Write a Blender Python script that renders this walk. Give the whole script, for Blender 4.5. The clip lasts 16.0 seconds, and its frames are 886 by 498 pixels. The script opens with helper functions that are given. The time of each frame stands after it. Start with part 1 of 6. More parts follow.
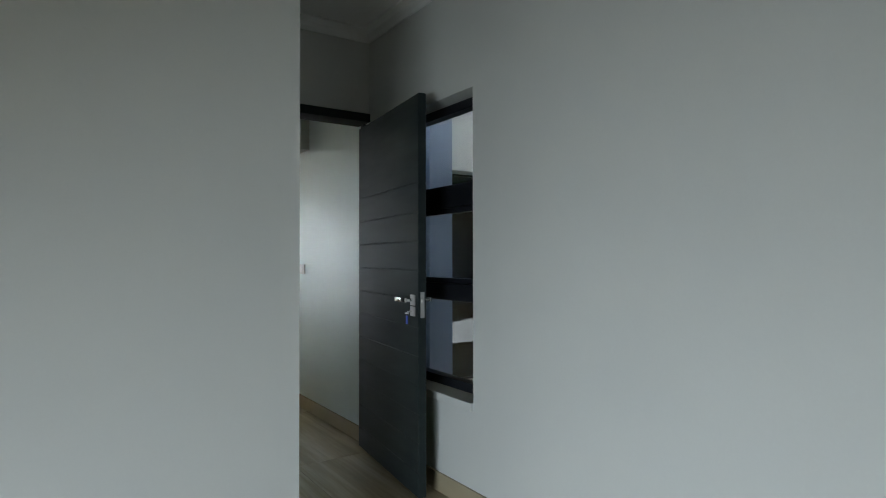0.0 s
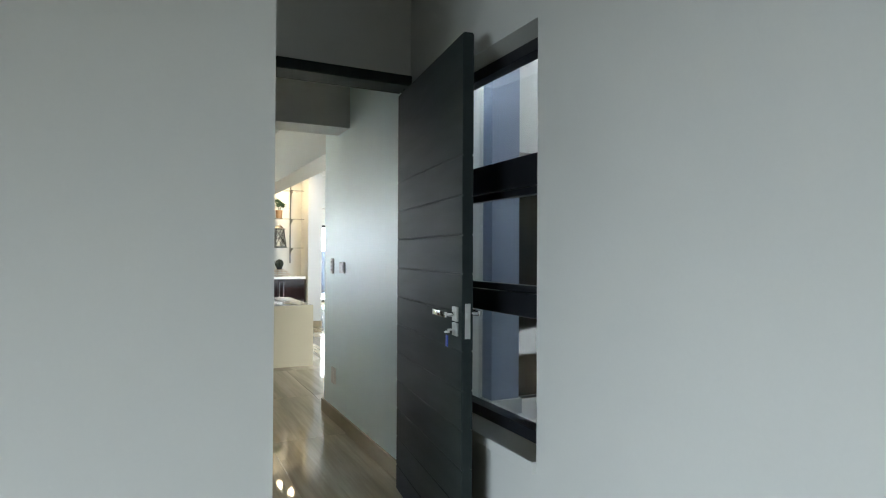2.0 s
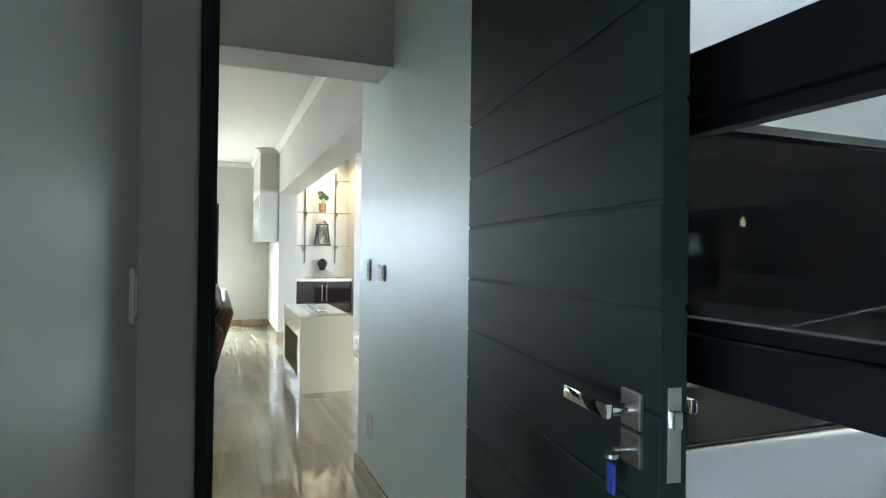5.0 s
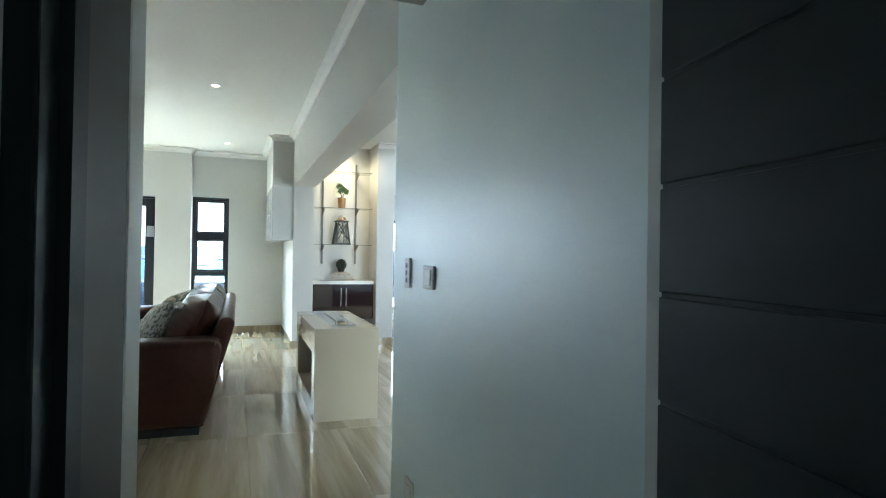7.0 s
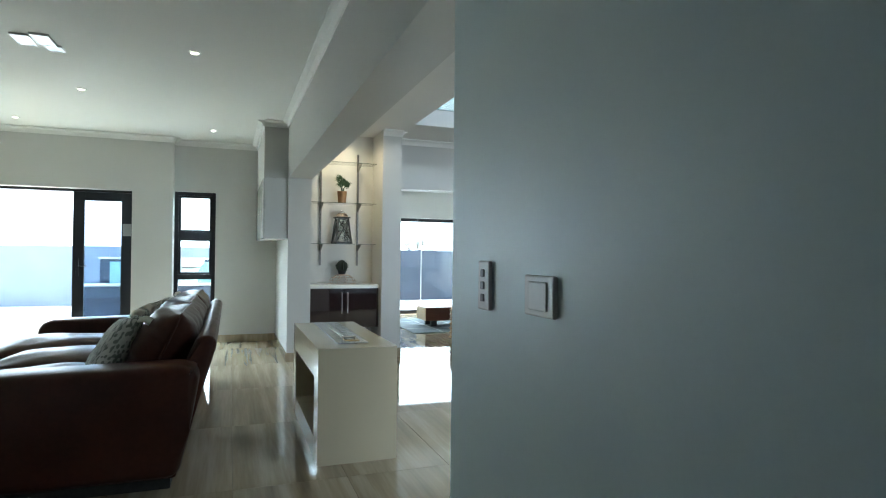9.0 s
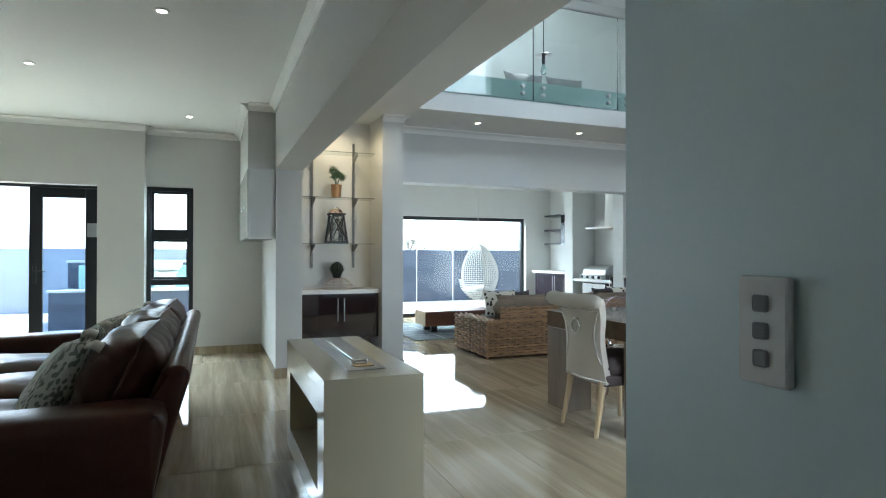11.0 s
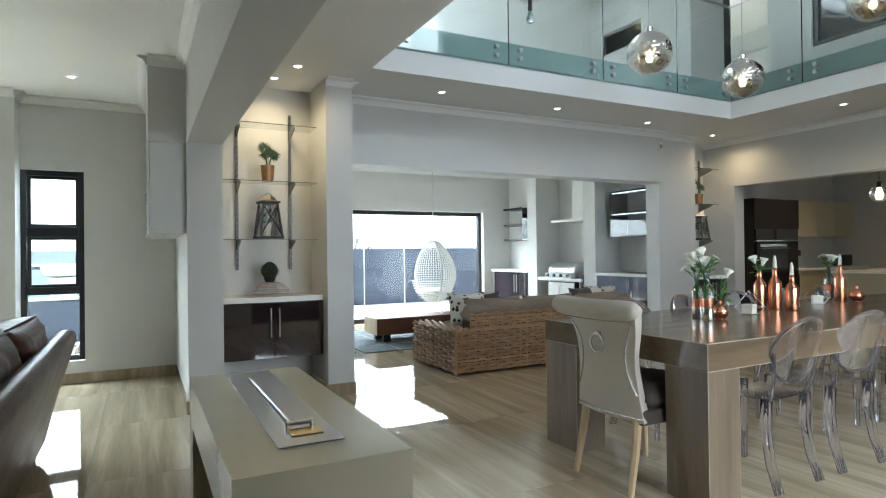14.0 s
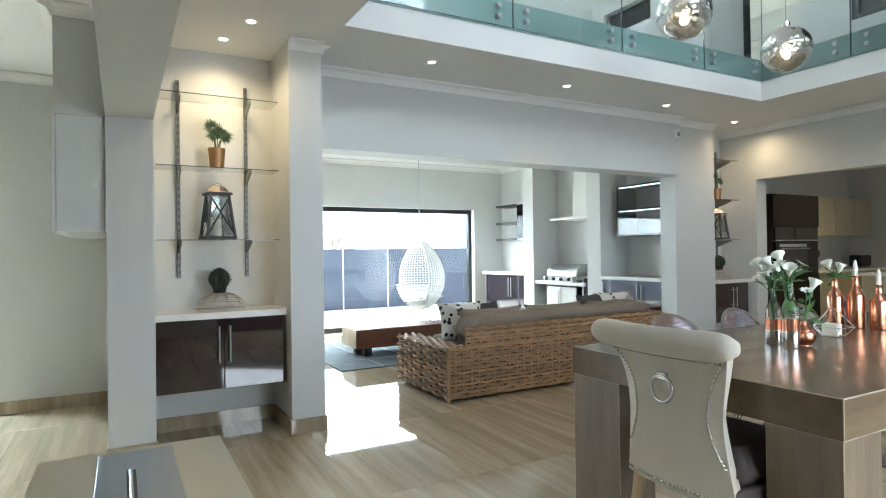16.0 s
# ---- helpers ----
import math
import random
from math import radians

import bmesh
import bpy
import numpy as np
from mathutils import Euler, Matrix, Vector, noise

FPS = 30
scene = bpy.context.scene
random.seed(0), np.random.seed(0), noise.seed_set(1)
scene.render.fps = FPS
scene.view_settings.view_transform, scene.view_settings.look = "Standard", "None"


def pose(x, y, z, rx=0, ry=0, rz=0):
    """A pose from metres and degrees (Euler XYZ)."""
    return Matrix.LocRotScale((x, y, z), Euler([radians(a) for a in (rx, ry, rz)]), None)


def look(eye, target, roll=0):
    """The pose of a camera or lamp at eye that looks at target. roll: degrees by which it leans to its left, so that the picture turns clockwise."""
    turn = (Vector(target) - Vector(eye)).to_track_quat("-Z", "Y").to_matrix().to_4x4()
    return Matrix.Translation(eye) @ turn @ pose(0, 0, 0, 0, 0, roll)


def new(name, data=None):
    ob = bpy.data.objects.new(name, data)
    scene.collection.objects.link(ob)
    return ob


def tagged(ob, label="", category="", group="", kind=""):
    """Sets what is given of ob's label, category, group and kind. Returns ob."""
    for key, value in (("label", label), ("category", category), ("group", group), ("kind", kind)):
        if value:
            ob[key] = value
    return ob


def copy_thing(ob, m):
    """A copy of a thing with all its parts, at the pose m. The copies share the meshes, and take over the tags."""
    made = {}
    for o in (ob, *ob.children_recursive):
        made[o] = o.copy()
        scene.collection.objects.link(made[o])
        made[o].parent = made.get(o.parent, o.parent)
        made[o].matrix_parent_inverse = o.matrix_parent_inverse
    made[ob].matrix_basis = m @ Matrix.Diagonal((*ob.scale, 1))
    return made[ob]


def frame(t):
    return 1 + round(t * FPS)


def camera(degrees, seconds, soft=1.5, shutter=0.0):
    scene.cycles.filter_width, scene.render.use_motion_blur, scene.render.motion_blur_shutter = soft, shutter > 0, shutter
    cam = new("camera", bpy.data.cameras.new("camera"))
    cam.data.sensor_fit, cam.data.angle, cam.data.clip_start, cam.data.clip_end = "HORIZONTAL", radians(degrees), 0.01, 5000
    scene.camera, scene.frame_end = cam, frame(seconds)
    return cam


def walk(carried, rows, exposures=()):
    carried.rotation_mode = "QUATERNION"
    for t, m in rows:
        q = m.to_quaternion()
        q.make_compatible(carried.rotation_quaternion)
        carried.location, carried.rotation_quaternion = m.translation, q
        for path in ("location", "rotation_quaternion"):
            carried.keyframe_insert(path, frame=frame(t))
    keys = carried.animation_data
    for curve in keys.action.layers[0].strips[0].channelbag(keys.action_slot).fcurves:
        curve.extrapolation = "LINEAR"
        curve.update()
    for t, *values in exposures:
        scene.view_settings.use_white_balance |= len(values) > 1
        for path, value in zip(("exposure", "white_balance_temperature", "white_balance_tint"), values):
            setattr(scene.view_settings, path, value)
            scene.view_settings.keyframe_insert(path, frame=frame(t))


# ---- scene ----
cam = camera(74.1, 16.0, soft=1.1)
PATH = [
    (0, (0.071, -0.041, 1.247), (1.181, 1.622, 1.28), -0.1),
    (0.5, (0.203, 0.08, 1.254), (1.262, 1.777, 1.283), 0.2),
    (1, (0.358, 0.214, 1.253), (1.348, 1.951, 1.281), 0.1),
    (1.5, (0.483, 0.393, 1.254), (1.415, 2.162, 1.278), 0.3),
    (2, (0.595, 0.591, 1.262), (1.483, 2.383, 1.28), 0.3),
    (2.5, (0.704, 0.794, 1.263), (1.552, 2.606, 1.275), 0.2),
    (3, (0.802, 0.989, 1.264), (1.605, 2.82, 1.275), 0.2),
    (3.5, (0.877, 1.207, 1.259), (1.648, 3.052, 1.271), 0.3),
    (4, (0.94, 1.415, 1.26), (1.694, 3.267, 1.272), 0.4),
    (6.5, (1.201, 2.624, 1.25), (1.867, 4.509, 1.272), 1.0),
    (7, (1.217, 2.841, 1.237), (1.877, 4.729, 1.258), 0.9),
    (7.5, (1.232, 3.103, 1.247), (1.893, 4.991, 1.271), 0.9),
    (8, (1.255, 3.32, 1.233), (1.921, 5.205, 1.258), 0.9),
    (8.5, (1.268, 3.541, 1.246), (1.944, 5.423, 1.267), 0.7),
    (9, (1.268, 3.744, 1.238), (1.951, 5.623, 1.258), 0.6),
    (11.5, (1.312, 4.743, 1.249), (2.08, 6.589, 1.266), -0.1),
    (12, (1.341, 4.921, 1.236), (2.156, 6.748, 1.253), -0.2),
    (12.5, (1.375, 5.118, 1.242), (2.229, 6.927, 1.256), -0.4),
    (13, (1.433, 5.313, 1.227), (2.309, 7.111, 1.242), -0.5),
    (13.5, (1.488, 5.521, 1.238), (2.387, 7.308, 1.251), -0.6),
    (14, (1.572, 5.713, 1.217), (2.487, 7.491, 1.232), -0.7),
    (14.5, (1.672, 5.929, 1.235), (2.6, 7.701, 1.247), -0.7),
    (15, (1.773, 6.152, 1.226), (2.71, 7.919, 1.241), -0.8),
    (15.5, (1.841, 6.37, 1.249), (2.793, 8.129, 1.259), -0.9),
    (16, (1.967, 6.584, 1.248), (2.929, 8.337, 1.26), -0.8),
]
walk(cam, [(t, look(eye, target, roll)) for t, eye, target, roll in PATH],
     [(0, 2.6, 6200, 5), (2, 3.1, 6200, 5), (3.5, 3.5, 6150, 5), (5, 3.25, 5800, 1), (7, 2.75, 5480, -1), (8, 2.34, 5500, -1), (9, 1.95, 5480, -1), (11.5, 1.8, 5600, 2), (12.5, 1.8, 5800, 3), (14, 1.9, 5850, 4), (16, 2.32, 5830, 4)])

# ---- world, sun and lights ----
world = bpy.data.worlds.new("sky")
scene.world = world
world.use_nodes = True
wn = world.node_tree.nodes
sky = wn.new("ShaderNodeTexSky")
sky.sky_type, sky.sun_disc = "NISHITA", False
sky.sun_elevation, sky.sun_rotation = radians(62), radians(67)
world.node_tree.links.new(sky.outputs[0], wn["Background"].inputs[0])
wn["Background"].inputs[1].default_value = 0.15
sun = new("sun", bpy.data.lights.new("sun", "SUN"))
sun.data.energy, sun.data.angle, sun.data.color = 4.5, radians(0.5), (1.0, 0.95, 0.87)
sun.matrix_world = look((19, 8, 39), (0, 0, 0))


def skylight(name, eye, target, w, h, power, color=(0.86, 0.93, 1.0)):
    """An area lamp that stands in for sky light."""
    lamp = new(name, bpy.data.lights.new(name, "AREA"))
    lamp.data.shape, lamp.data.size, lamp.data.size_y, lamp.data.energy, lamp.data.color = "RECTANGLE", w, h, power, color
    lamp.matrix_world = look(eye, target)
    return lamp


def spot(name, x, y, z, power, size=95, color=(1.0, 0.73, 0.42)):
    lamp = new(name, bpy.data.lights.new(name, "SPOT"))
    lamp.data.energy, lamp.data.spot_size, lamp.data.spot_blend, lamp.data.color = power, radians(size), 1.0, color
    lamp.data.shadow_soft_size = 0.045
    lamp.matrix_world = look((x, y, z), (x, y + 0.01, 0))
    return lamp


# sky light at the openings; the first three outside and above the panes' heads
skylight("lounge_door_sky", (-1.2, 13.2, 2.75), (-0.9, 10.5, 0.4), 3.0, 1.0, 300, (0.82, 0.93, 1.0))
skylight("lounge_window_sky", (0.8, 13.3, 2.6), (0.8, 11.5, 0.4), 0.6, 0.9, 70)
skylight("patio_door_sky", (5.2, 16.7, 2.8), (5.2, 13.0, 0.3), 4.6, 1.2, 165, (0.88, 0.95, 1.0))
# lamp at an unseen upper opening, assumed from the bright void
skylight("unseen_upper_window_sky", (5.0, 4.75, 5.0), (5.0, 8.6, 0.2), 4.5, 1.6, 4.5).data.spread = radians(105)
# lamp in an added, unseen roof opening, to brighten the landing's back wall
skylight("added_roof_light_sky", (5.1, 12.1, 5.82), (5.1, 13.0, 4.0), 2.8, 0.6, 10, (0.97, 0.98, 0.94))
# lamp added inside the dark panes, in place of daylight they would block
skylight("dining_glazing_sky", (4.95, 5.13, 1.15), (5.2, 9.0, -0.9), 3.1, 1.8, 23, (0.95, 0.97, 1.0)).data.spread = radians(125)
# unseen fill lamp inside the bedroom, where no opening is built
skylight("bedroom_fill_lamp", (-2.9, -0.6, 0.45), (1.6, 1.4, -1.3), 1.8, 0.7, 9.5, (0.84, 0.93, 1.0)).data.spread = radians(95)
spot("niche_spot_lamp", 2.60, 10.93, 2.71, 3.6, 160)
spot("niche_spot_lamp", 2.70, 10.50, 2.71, 4.5, 160)
spot("far_niche_spot_lamp", 8.55, 10.95, 2.71, 5.0, 165)
spot("dining_spot_lamp", 8.2, 9.28, 2.71, 3.5, 150)
spot("dining_spot_lamp", 5.5, 10.7, 2.70, 7)
spot("kitchen_spot_lamp", 10.6, 10.9, 2.68, 24, 140, (1.0, 0.70, 0.38))

# ---- materials ----


def mat(name, base, rough=0.5, metal=0.0, dark=0.0, scale=6.0, bump=0.0, fine=60.0, coat=0.0, spec=0.5, stretch=None, rvar=0.0, strands=0.0):
    """A surface with mottling at two scales (dark: how strong), fine relief (bump) and uneven gloss (rvar)."""
    m = bpy.data.materials.new(name)
    m.use_nodes = True
    nt, n = m.node_tree, m.node_tree.nodes
    b = n["Principled BSDF"]
    b.inputs["Base Color"].default_value = (*base, 1)
    b.inputs["Roughness"].default_value, b.inputs["Metallic"].default_value = rough, metal
    b.inputs["Coat Weight"].default_value, b.inputs["Specular IOR Level"].default_value = coat, spec
    tc = n.new("ShaderNodeTexCoord")
    vec = tc.outputs["Object"]
    if stretch:
        mp = n.new("ShaderNodeMapping")
        mp.inputs["Scale"].default_value = stretch
        nt.links.new(vec, mp.inputs["Vector"])
        vec = mp.outputs["Vector"]
    big, small = n.new("ShaderNodeTexNoise"), n.new("ShaderNodeTexNoise")
    big.inputs["Scale"].default_value, small.inputs["Scale"].default_value = scale, fine
    big.inputs["Detail"].default_value, small.inputs["Detail"].default_value = 4, 3
    nt.links.new(vec, big.inputs["Vector"]), nt.links.new(vec, small.inputs["Vector"])
    add = n.new("ShaderNodeMath")
    add.operation = "MULTIPLY_ADD"
    add.inputs[1].default_value = 0.4
    nt.links.new(small.outputs["Fac"], add.inputs[0]), nt.links.new(big.outputs["Fac"], add.inputs[2])
    if dark:
        mix = n.new("ShaderNodeMix")
        mix.data_type = "RGBA"
        mix.inputs["A"].default_value = (*[min(1, c * (1 + dark)) for c in base], 1)
        mix.inputs["B"].default_value = (*[c * (1 - dark) for c in base], 1)
        ramp = n.new("ShaderNodeMapRange")
        ramp.inputs["From Min"].default_value, ramp.inputs["From Max"].default_value = 0.4, 1.0
        nt.links.new(add.outputs[0], ramp.inputs["Value"])
        nt.links.new(ramp.outputs["Result"], mix.inputs["Factor"])
        nt.links.new(mix.outputs["Result"], b.inputs["Base Color"])
        if strands:
            geo, val, hsv = n.new("ShaderNodeNewGeometry"), n.new("ShaderNodeMapRange"), n.new("ShaderNodeHueSaturation")
            val.inputs["To Min"].default_value, val.inputs["To Max"].default_value = 1 - strands, 1 + strands
            nt.links.new(geo.outputs["Random Per Island"], val.inputs["Value"]), nt.links.new(val.outputs["Result"], hsv.inputs["Value"])
            nt.links.new(mix.outputs["Result"], hsv.inputs["Color"]), nt.links.new(hsv.outputs["Color"], b.inputs["Base Color"])
    if rvar:
        rr = n.new("ShaderNodeMapRange")
        rr.inputs["From Min"].default_value, rr.inputs["From Max"].default_value = 0.4, 1.0
        rr.inputs["To Min"].default_value, rr.inputs["To Max"].default_value = max(0.29 if rough >= 0.29 else 0.02, rough - rvar), rough + rvar if rough >= 0.29 else min(0.26, rough + rvar)
        nt.links.new(add.outputs[0], rr.inputs["Value"]), nt.links.new(rr.outputs["Result"], b.inputs["Roughness"])
    if bump:
        bp = n.new("ShaderNodeBump")
        bp.inputs["Strength"].default_value, bp.inputs["Distance"].default_value = bump, 0.01
        nt.links.new(add.outputs[0], bp.inputs["Height"]), nt.links.new(bp.outputs["Normal"], b.inputs["Normal"])
    return m


def glow(name, color, strength):
    m = bpy.data.materials.new(name)
    m.use_nodes = True
    b = m.node_tree.nodes["Principled BSDF"]
    b.inputs["Emission Color"].default_value, b.inputs["Emission Strength"].default_value = (*color, 1), strength
    m.cycles.emission_sampling = "NONE"
    return m


def clear(name, tint=(1, 1, 1), rough=0.0, ior=1.45):
    m = bpy.data.materials.new(name)
    m.use_nodes = True
    b = m.node_tree.nodes["Principled BSDF"]
    b.inputs["Base Color"].default_value = (*tint, 1)
    b.inputs["Transmission Weight"].default_value, b.inputs["Roughness"].default_value, b.inputs["IOR"].default_value = 1.0, rough, ior
    return m


WALL = mat("painted_plaster", (0.60, 0.60, 0.58), 0.45, dark=0.025, scale=1.6, fine=90, spec=0.3)
# satin gloss; bluer and lighter than WALL, the lounge's daylight put into the colour
SHEEN = mat("satin_plaster_with_daylight", (0.66, 0.765, 0.775), 0.43, dark=0.025, scale=1.6, fine=110, spec=0.9, rvar=0.04)
DARKWALL = mat("dark_passage_wall", (0.060, 0.060, 0.055), 0.60, dark=0.04, scale=2, fine=110, spec=0.2)
CEIL = mat("ceiling_paint", (0.78, 0.78, 0.76), 0.7, dark=0.02, scale=1.2, bump=0.03)
TRIM = mat("white_cornice", (0.80, 0.80, 0.78), 0.5, dark=0.02)
BLACK = mat("black_aluminium", (0.012, 0.013, 0.016), 0.35, dark=0.15, scale=4, bump=0.03, fine=300)
DOOR = mat("dark_stained_door", (0.022, 0.0285, 0.0285), 0.55, dark=0.10, scale=3, bump=0.012, fine=60, stretch=(0.8, 0.8, 5), rvar=0.05, spec=0.12)
STEEL = mat("brushed_steel", (0.55, 0.55, 0.55), 0.30, 1.0, dark=0.08, scale=3, bump=0.05, fine=200, stretch=(1, 12, 12))
CHROME = mat("chrome", (0.80, 0.80, 0.80), 0.05, 1.0, dark=0.02)
PILLARBLUE = mat("slate_blue_outer_paint", (0.19, 0.22, 0.285), 0.6, dark=0.05, scale=2, bump=0.1, fine=80)
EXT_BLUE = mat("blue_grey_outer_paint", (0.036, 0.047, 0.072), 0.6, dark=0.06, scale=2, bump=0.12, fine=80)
# lighter copy of EXT_BLUE, with the hazy outdoor glare put into the colour
EXT_HAZED = mat("glare_paled_outer_paint", (0.20, 0.235, 0.29), 0.6, dark=0.06, scale=2, bump=0.12, fine=80)
EXT_WHITE = mat("white_outer_paint", (0.46, 0.455, 0.43), 0.6, dark=0.04, scale=2, bump=0.1, fine=80)
PAVE = mat("pale_paving", (0.62, 0.60, 0.56), 0.35, dark=0.06, scale=2, bump=0.05)
CREAM = mat("cream_lacquer", (0.54, 0.485, 0.355), 0.17, dark=0.015, scale=2, coat=0.3)
GLOSSDARK = mat("gloss_wenge", (0.020, 0.010, 0.011), 0.05, dark=0.3, scale=2, fine=30, coat=1.0, spec=0.9, stretch=(1, 1, 8))
STONE = mat("white_engineered_stone", (0.78, 0.77, 0.73), 0.18, dark=0.03, scale=30, fine=200)
SWITCH = mat("white_switch_plastic", (0.80, 0.80, 0.78), 0.25, dark=0.03)
GREYPLASTIC = mat("grey_switch_plastic", (0.25, 0.25, 0.25), 0.3, dark=0.05)
GLASS = clear("clear_glass", (0.97, 1.0, 0.99))
GREENGLASS = clear("green_edged_glass", (0.90, 0.975, 0.95))
LAMP = glow("lamp_glow", (1.0, 0.88, 0.66), 7)
BULB = glow("filament_glow", (1.0, 0.80, 0.5), 1.7)


def tile_material():
    """Glazed porcelain with wood-like veins, shifted from tile to tile."""
    m = bpy.data.materials.new("veined_porcelain")
    m.use_nodes = True
    nt, n = m.node_tree, m.node_tree.nodes
    b = n["Principled BSDF"]
    tc, info, mp, off = n.new("ShaderNodeTexCoord"), n.new("ShaderNodeObjectInfo"), n.new("ShaderNodeMapping"), n.new("ShaderNodeVectorMath")
    off.operation = "MULTIPLY_ADD"
    off.inputs[1].default_value = (7, 13, 5)
    nt.links.new(info.outputs["Random"], off.inputs[0]), nt.links.new(tc.outputs["Object"], off.inputs[2])
    mp.inputs["Scale"].default_value = (10.0, 0.55, 1.0)
    nt.links.new(off.outputs[0], mp.inputs["Vector"])
    a, c = n.new("ShaderNodeTexNoise"), n.new("ShaderNodeTexNoise")
    a.inputs["Scale"].default_value, a.inputs["Detail"].default_value, a.inputs["Distortion"].default_value = 0.9, 5, 0.3
    c.inputs["Scale"].default_value, c.inputs["Detail"].default_value = 6, 3
    nt.links.new(mp.outputs[0], a.inputs["Vector"]), nt.links.new(mp.outputs[0], c.inputs["Vector"])
    mixf = n.new("ShaderNodeMath")
    mixf.operation = "MULTIPLY_ADD"
    mixf.inputs[1].default_value = 0.25
    nt.links.new(c.outputs["Fac"], mixf.inputs[0]), nt.links.new(a.outputs["Fac"], mixf.inputs[2])
    ramp = n.new("ShaderNodeValToRGB")
    e = ramp.color_ramp.elements
    e[0].position, e[0].color = 0.40, (0.265, 0.210, 0.137, 1)
    e[1].position, e[1].color = 0.82, (0.47, 0.40, 0.29, 1)
    mid = e.new(0.6)
    mid.color = (0.345, 0.284, 0.186, 1)
    nt.links.new(mixf.outputs[0], ramp.inputs[0])
    nt.links.new(ramp.outputs[0], b.inputs["Base Color"])
    b.inputs["Roughness"].default_value = 0.035
    b.inputs["Specular IOR Level"].default_value = 0.72
    return m


TILE = tile_material()
GROUT = mat("grout", (0.27, 0.22, 0.15), 0.8, dark=0.1)

# ---- helpers of this scene ----


def box(bm, x0, x1, y0, y1, z0, z1, bevel=0.0):
    vs = [bm.verts.new((x, y, z)) for z in (z0, z1) for y in (y0, y1) for x in (x0, x1)]
    fs = [bm.faces.new([vs[i] for i in q]) for q in ((0, 2, 3, 1), (4, 5, 7, 6), (0, 1, 5, 4), (2, 6, 7, 3), (0, 4, 6, 2), (1, 3, 7, 5))]
    if bevel:
        es = list({e for f in fs for e in f.edges})
        bmesh.ops.bevel(bm, geom=es, offset=bevel, segments=2, affect="EDGES", profile=0.5)
    return bm


def cyl(bm, p, q, r0, r1=None, seg=16):
    """A tapered rod from p to q."""
    p, q = Vector(p), Vector(q)
    d = q - p
    m = Matrix.Translation((p + q) / 2) @ d.to_track_quat("Z", "Y").to_matrix().to_4x4()
    bmesh.ops.create_cone(bm, cap_ends=True, segments=seg, radius1=r0, radius2=r0 if r1 is None else r1, depth=d.length, matrix=m)
    return bm


def lathe(bm, prof, seg=24, at=(0, 0, 0)):
    """Turn a profile of (radius, height) round the z axis."""
    rings = [[bm.verts.new((at[0] + r * math.cos(2 * math.pi * k / seg), at[1] + r * math.sin(2 * math.pi * k / seg), at[2] + z)) for k in range(seg)] for r, z in prof]
    for a, b in zip(rings, rings[1:]):
        for k in range(seg):
            bm.faces.new((a[k], a[(k + 1) % seg], b[(k + 1) % seg], b[k]))
    if prof[0][0] > 1e-4:
        bm.faces.new(rings[0][::-1])
    if prof[-1][0] > 1e-4:
        bm.faces.new(rings[-1])
    return bm


def tube(bm, pts, r, seg=8, closed=False):
    """A round rod along points."""
    pts = [Vector(p) for p in pts]
    rings, n = [], len(pts)
    for i, p in enumerate(pts):
        d = (pts[(i + 1) % n] - pts[i - 1]) if closed else (pts[min(i + 1, n - 1)] - pts[max(i - 1, 0)])
        q = d.to_track_quat("Z", "Y").to_matrix()
        rad = r[i] if isinstance(r, (list, tuple)) else r
        rings.append([bm.verts.new(p + q @ Vector((rad * math.cos(2 * math.pi * k / seg), rad * math.sin(2 * math.pi * k / seg), 0))) for k in range(seg)])
    pairs = list(zip(rings, rings[1:])) + ([(rings[-1], rings[0])] if closed else [])
    for a, b in pairs:
        off = min(range(seg), key=lambda s: (a[0].co - b[s].co).length)
        for k in range(seg):
            bm.faces.new((a[k], a[(k + 1) % seg], b[(k + 1 + off) % seg], b[(k + off) % seg]))
    if not closed:
        bm.faces.new(rings[0][::-1]), bm.faces.new(rings[-1])
    return bm


def mesh(bm, name, material, smooth=False):
    bmesh.ops.recalc_face_normals(bm, faces=bm.faces)
    me = bpy.data.meshes.new(name)
    bm.to_mesh(me)
    bm.free()
    me.materials.append(material)
    if smooth:
        me.shade_smooth()
        if smooth != "all":
            me.set_sharp_from_angle(angle=radians(38))
    return me


def part(name, bm, material, parent, label="", smooth=False, at=None):
    ob = new(name, mesh(bm, name, material, smooth))
    ob.parent = parent
    if at is not None:
        ob.matrix_basis = at
    return tagged(ob, label)


def thing(name, label, category, at=None, group=""):
    ob = new(name)
    ob.empty_display_size = 0.1
    if at is not None:
        ob.matrix_basis = at
    return tagged(ob, label, category, group)


def single(name, bm, material, label, category, group="", smooth=False, at=None):
    ob = new(name, mesh(bm, name, material, smooth))
    if at is not None:
        ob.matrix_basis = at
    return tagged(ob, label, category, group)


def setting(name, bm, material, label, category="wall", smooth=False):
    return tagged(new(name, mesh(bm, name, material, smooth)), label, category, kind="structure")


def B():
    return bmesh.new()


def boxes(*rows, bevel=0.0):
    bm = B()
    for r in rows:
        box(bm, *r, bevel=bevel)
    return bm

# ---- the setting ----
CZ = 2.75   # ceilings
LZ = 2.10   # lintels
